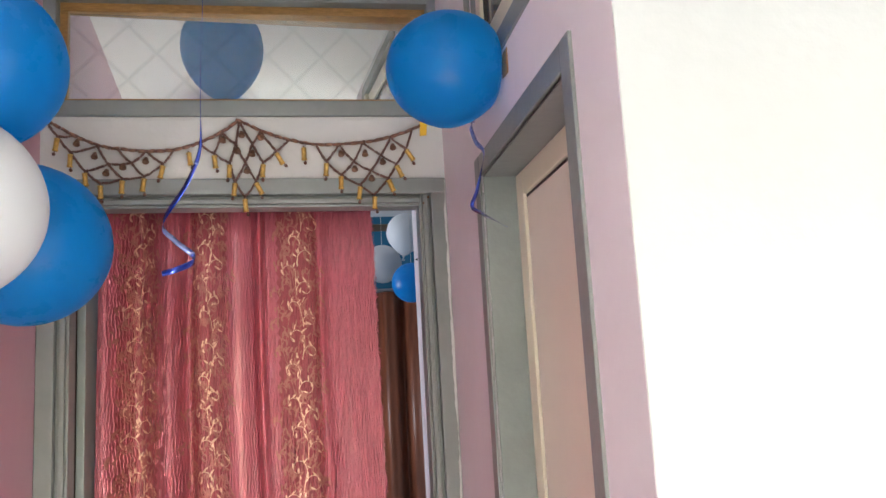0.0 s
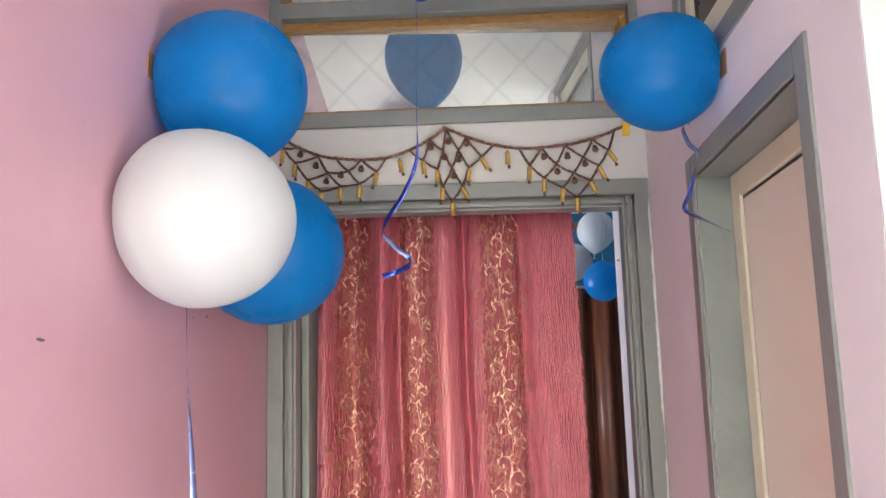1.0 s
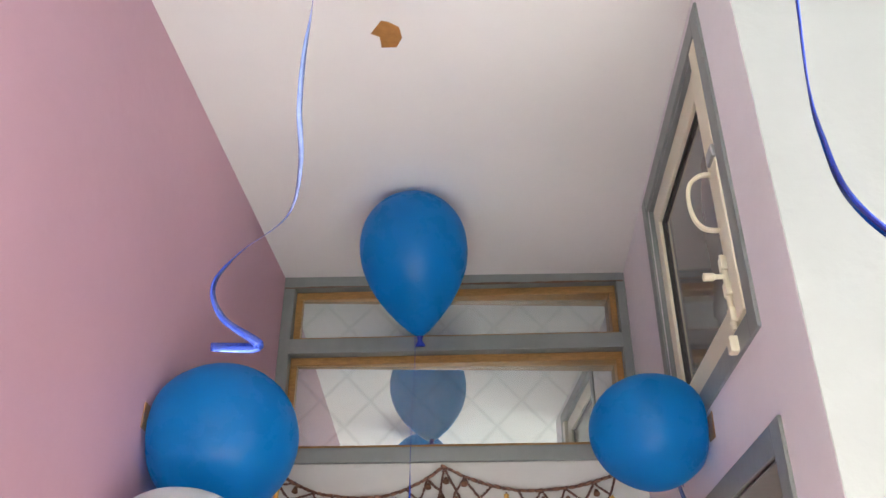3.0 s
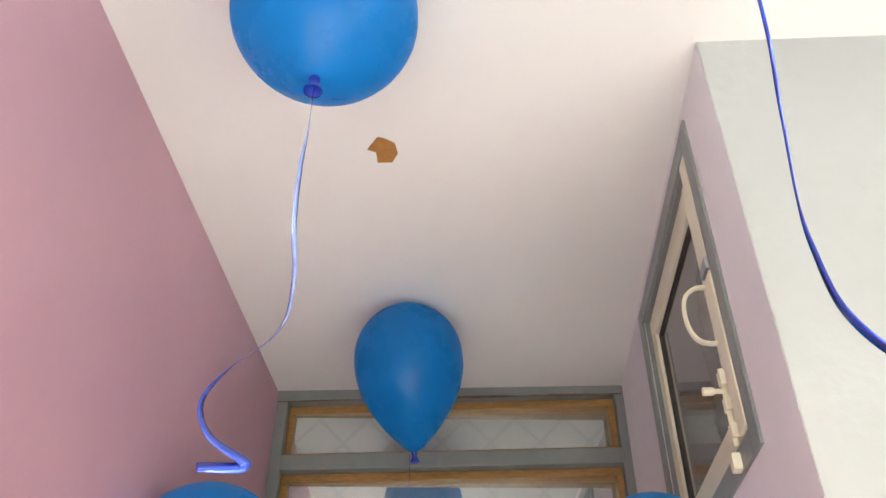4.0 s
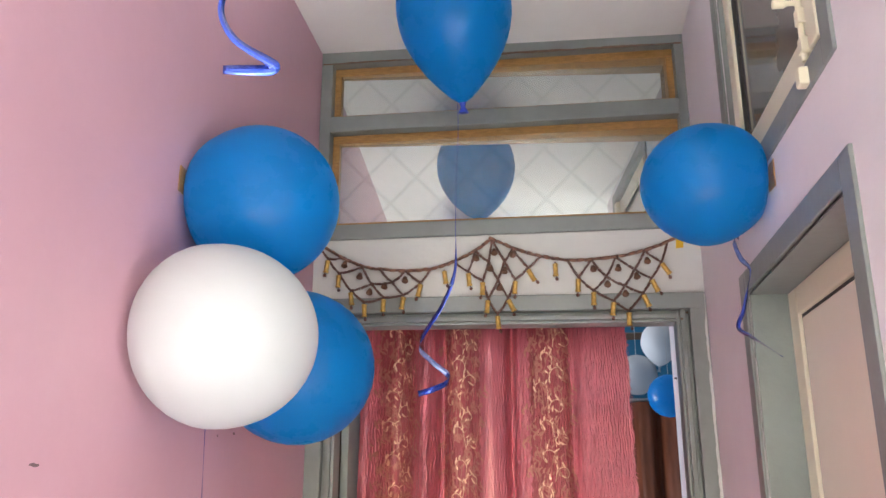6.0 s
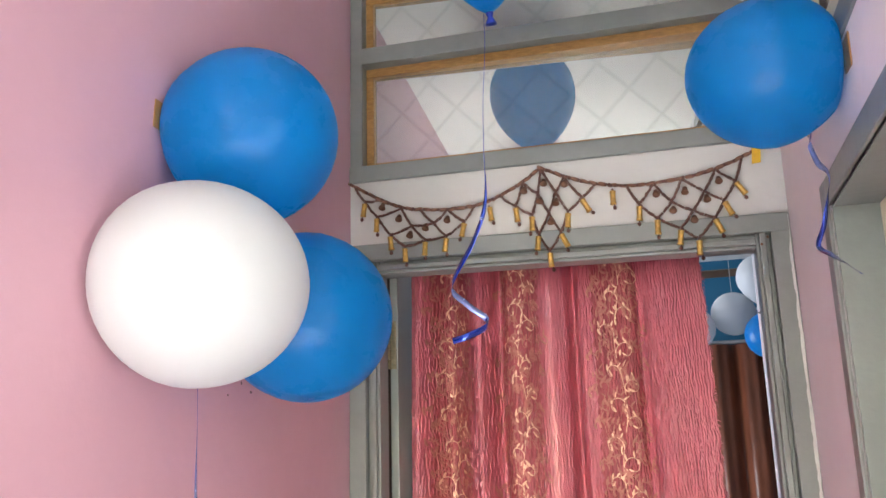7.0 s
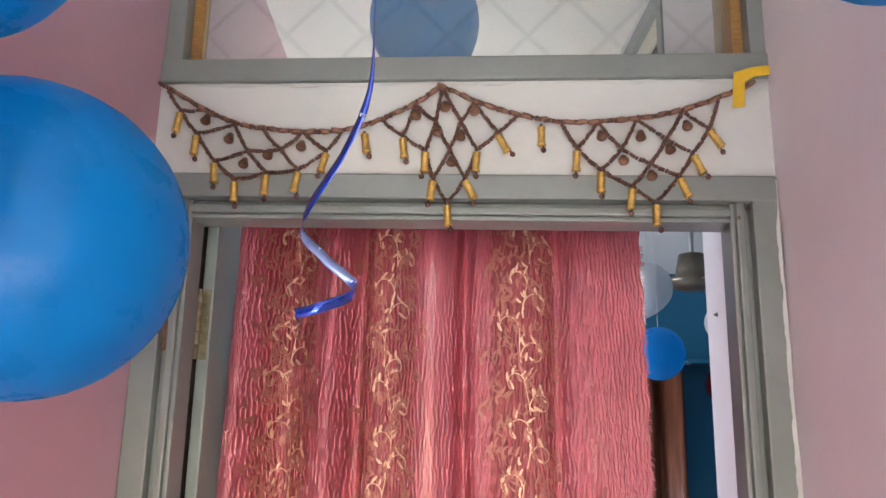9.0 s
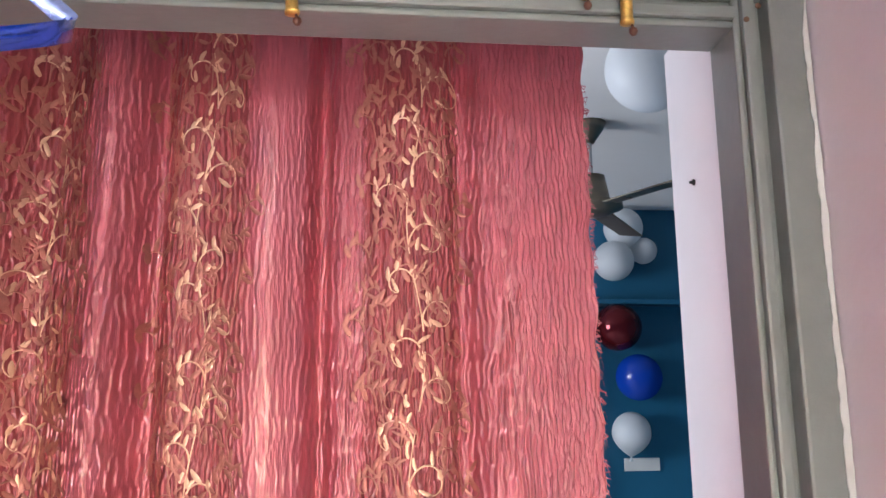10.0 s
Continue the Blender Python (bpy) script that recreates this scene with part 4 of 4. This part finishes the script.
def vine_stripe(centre, width, seed):
    """One woven stripe: a bright vine up its middle and duller ones beside it."""
    rng = random.Random(seed)
    for mat, lanes, label in ((BRONZE_THREAD, ((-0.42, 0.0), (-0.24, 0.03), (-0.04, 0.01), (0.25, 0.05), (0.42, 0.02)), "bronze woven vine with leaves"), (GOLD_THREAD, ((0.04, 0.01),), "gold woven vine with leaves")):
        v = Vine()
        bright = mat is GOLD_THREAD
        for lane, offset in lanes:
            base = centre + lane * width
            phase = seed + lane * 9
            pts = [(base + 0.09 * width * math.sin(19 * zz + phase), zz) for zz in np.arange(0.9, 2.06, 0.008)]
            for i in range(0, len(pts) - 12, 12):
                v.stem(pts[i:i + 10], 0.0020, 0.0016)
            z, side = 0.9 + offset, 1
            while z < 2.05:
                x = base + 0.09 * width * math.sin(19 * z + phase)
                v.curl(x, z, width * (rng.uniform(0.19, 0.27) if bright else rng.uniform(0.10, 0.17)), side, 1, rng)
                for _ in range(2 if bright else 1):
                    v.leaf(x + rng.uniform(-0.1, 0.1) * width, z + rng.uniform(0, 0.05), rng.uniform(0.6, 2.5), rng.uniform(0.011, 0.019), rng.uniform(0.0045, 0.007))
                side = -side
                z += rng.uniform(0.040, 0.054) if bright else rng.uniform(0.036, 0.055)
        me = bpy.data.meshes.new("vine_stripe")
        me.from_pydata(v.v, [], v.f)
        me.materials.append(mat)
        me.polygons.foreach_set("use_smooth", [True] * len(me.polygons))
        ob = new("vine_stripe", me)
        ob.parent = curtain
        ob.matrix_parent_inverse = curtain.matrix_world.inverted()
        ob["label"] = label
        ob["kind"] = "stuff"


for (centre, width), seed in zip(STRIPES, (3, 8, 14)):
    vine_stripe(centre, width, seed)

# frayed threads on the curtain's free edge
bm = bmesh.new()
rng = random.Random(21)
for k in range(260):
    z = rng.uniform(0.9, 2.0)
    x, y = float(hang(0.298, z)) - 0.002, float(cloth(0.298, z))
    q = [Vector((x, y, z)), Vector((x + rng.uniform(0.002, 0.007), y - rng.uniform(-0.003, 0.003), z - rng.uniform(-0.003, 0.005))), Vector((x + rng.uniform(0.003, 0.009), y, z - rng.uniform(0.002, 0.012)))]
    vs = [bm.verts.new(p + Vector((0, 0, s * 0.0007))) for p in q for s in (-1, 1)]
    bm.faces.new([vs[0], vs[1], vs[3], vs[2]])
    bm.faces.new([vs[2], vs[3], vs[5], vs[4]])
fray = finish("frayed_edge", bm, RED_CLOTH, curtain, "loose red threads along the edge")
fray["kind"] = "stuff"
rod = tagged(finish("curtain_rod", lathe(bmesh.new(), [(0, 0), (0.008, 0), (0.008, 1.0), (0, 1.0)], 12, Matrix.Translation((-0.57, 2.60, 2.10)) @ pose(0, 0, 0, 0, 90, 0)), STEEL), "thin steel rod carrying the curtain", "curtain rod")


# ---- the far room's things ----
def far_balloon(at, r, mat, label, axis=(0.1, -0.2, 1), string=False):
    ob = balloon(at, r, r * 1.25, axis, mat, BLUE_KNOT if mat is BLUE_RUBBER else mat, label, (1, 1, FY - 0.001), group="balloons in the far room")
    if string:
        part("string", lathe(bmesh.new(), [(0, at[2] + r * 0.9), (0.001, at[2] + r * 0.9), (0.001, FZ), (0, FZ)], 6, Matrix.Translation((at[0], at[1], 0))), PLATE, ob, "thin white string")
    return ob


far_balloon((0.636, 4.407, 2.272), 0.100, WHITE_RUBBER, "white balloon hanging in the far room", string=True)
far_balloon((0.631, 4.207, 1.98), 0.100, BLUE_RUBBER, "glossy blue balloon hanging below white ones", (0.2, -0.8, -0.4), True)
far_balloon((0.518, 4.512, 2.122), 0.102, WHITE_RUBBER, "white balloon in a cluster with a blue one", (-0.6, -0.5, 0.1), True)
far_balloon((0.335, 4.50, 2.06), 0.095, WHITE_RUBBER, "white balloon beside the red curtain", (-0.5, -0.6, 0.1), True)
far_balloon((1.45, 6.09, 2.585), 0.11, WHITE_RUBBER, "white balloon on the blue wall", (0.1, -0.3, 1))
far_balloon((1.57, 6.12, 2.46), 0.075, WHITE_RUBBER, "small white balloon on the blue wall", (0.5, -0.8, 0))
far_balloon((1.382, 6.08, 2.394), 0.113, WHITE_RUBBER, "white balloon above the blue ledge", (-0.4, -0.8, 0))
far_balloon((1.49, 6.075, 1.745), 0.125, DEEP_BLUE, "dark blue balloon on the blue wall", (-0.3, -0.6, 0.4))
far_balloon((1.439, 6.095, 1.451), 0.105, WHITE_RUBBER, "white balloon over a socket plate", (0, -0.2, 1))
far_balloon((1.385, 6.07, 2.02), 0.13, RED_FOIL, "dark red shiny foil balloon on the blue wall", (-0.4, -0.7, 0.2))
far_balloon((0.86, 3.9, FZ - 0.128), 0.13, WHITE_RUBBER, "white balloon under the far ceiling", (0.3, -0.5, -0.8))
tagged(finish("socket_plate", boxed(1.42, 1.62, FY - 0.012, FY, 1.24, 1.31, 0.004), PLATE), "white socket plate on the blue wall", "socket")

fan = thing("ceiling_fan", (0.90, 4.75, FZ), "bronze ceiling fan at rest in the far room", "ceiling fan")
at = Matrix.Translation((0.90, 4.75, 0))
part("canopy", lathe(bmesh.new(), [(0, FZ), (0.075, FZ), (0.06, FZ - 0.03), (0.022, FZ - 0.085), (0, FZ - 0.085)], 24, at), FAN_METAL, fan, "", True)
part("stem", lathe(bmesh.new(), [(0, 2.68), (0.012, 2.68), (0.012, 2.44), (0, 2.44)], 12, at), STEEL, fan)
part("motor", lathe(bmesh.new(), [(0, 2.495), (0.058, 2.495), (0.072, 2.42), (0.075, 2.395), (0.125, 2.378), (0.125, 2.36), (0.06, 2.335), (0, 2.33)], 28, at), FAN_METAL, fan, "", True)
for k in range(3):
    bm = boxed(0.12, 0.62, -0.055, 0.055, -0.003, 0.003, 0.002, pose(0, 0, 0, 9, 0, 0))
    box(bm, 0.09, 0.2, -0.02, 0.02, -0.006, 0.006, 0.002)
    bmesh.ops.transform(bm, matrix=Matrix.Translation((0.90, 4.75, 2.368)) @ pose(0, 0, 0, 0, 0, 178 + 120 * k), verts=bm.verts[:])
    part("blade", bm, FAN_METAL, fan)

bm = bmesh.new()
cols = 160
for i in range(cols + 1):
    x = -0.9 + (1.12 + 0.9) * i / cols
    y = FY - 0.09 + 0.035 * math.sin(x * 33) + 0.012 * math.sin(x * 71 + 1)
    for z in (0.1, 2.14):
        bm.verts.new((x, y, z))
bm.verts.ensure_lookup_table()
for i in range(cols):
    bm.faces.new([bm.verts[2 * i], bm.verts[2 * i + 2], bm.verts[2 * i + 3], bm.verts[2 * i + 1]])
far_curtain = finish("far_curtain", bm, FAR_CURTAIN, None, "", True)
tagged(far_curtain, "brown satin curtain on the far wall", "curtain")
sol = far_curtain.modifiers.new("thick", "SOLIDIFY")
sol.thickness = 0.004
tagged(finish("far_curtain_rod", lathe(bmesh.new(), [(0, 0), (0.012, 0), (0.012, 2.15), (0, 2.15)], 12, Matrix.Translation((-0.97, FY - 0.09, 2.155)) @ pose(0, 0, 0, 0, 90, 0)), STEEL), "steel rod over the brown curtain", "curtain rod")

# ---- the bulb on the rear wall ----
bulb = thing("bulb", (-0.56, RY, 2.62), "lit white bulb on the rear wall", "lamp")
part("holder", lathe(bmesh.new(), [(0, 0), (0.03, 0), (0.025, 0.03), (0.018, 0.07), (0, 0.07)], 16, Matrix.Translation((-0.56, RY, 2.62)) @ pose(0, 0, 0, -90, 0, 0)), PLATE, bulb)
part("glass", lathe(bmesh.new(), [(0, 0.065), (0.014, 0.07), (0.018, 0.082), (0.031, 0.105), (0.033, 0.12), (0.026, 0.138), (0.012, 0.147), (0, 0.148)], 20, Matrix.Translation((-0.56, RY, 2.62)) @ pose(0, 0, 0, -90, 0, 0)), GLOW, bulb, "glowing bulb glass", True)
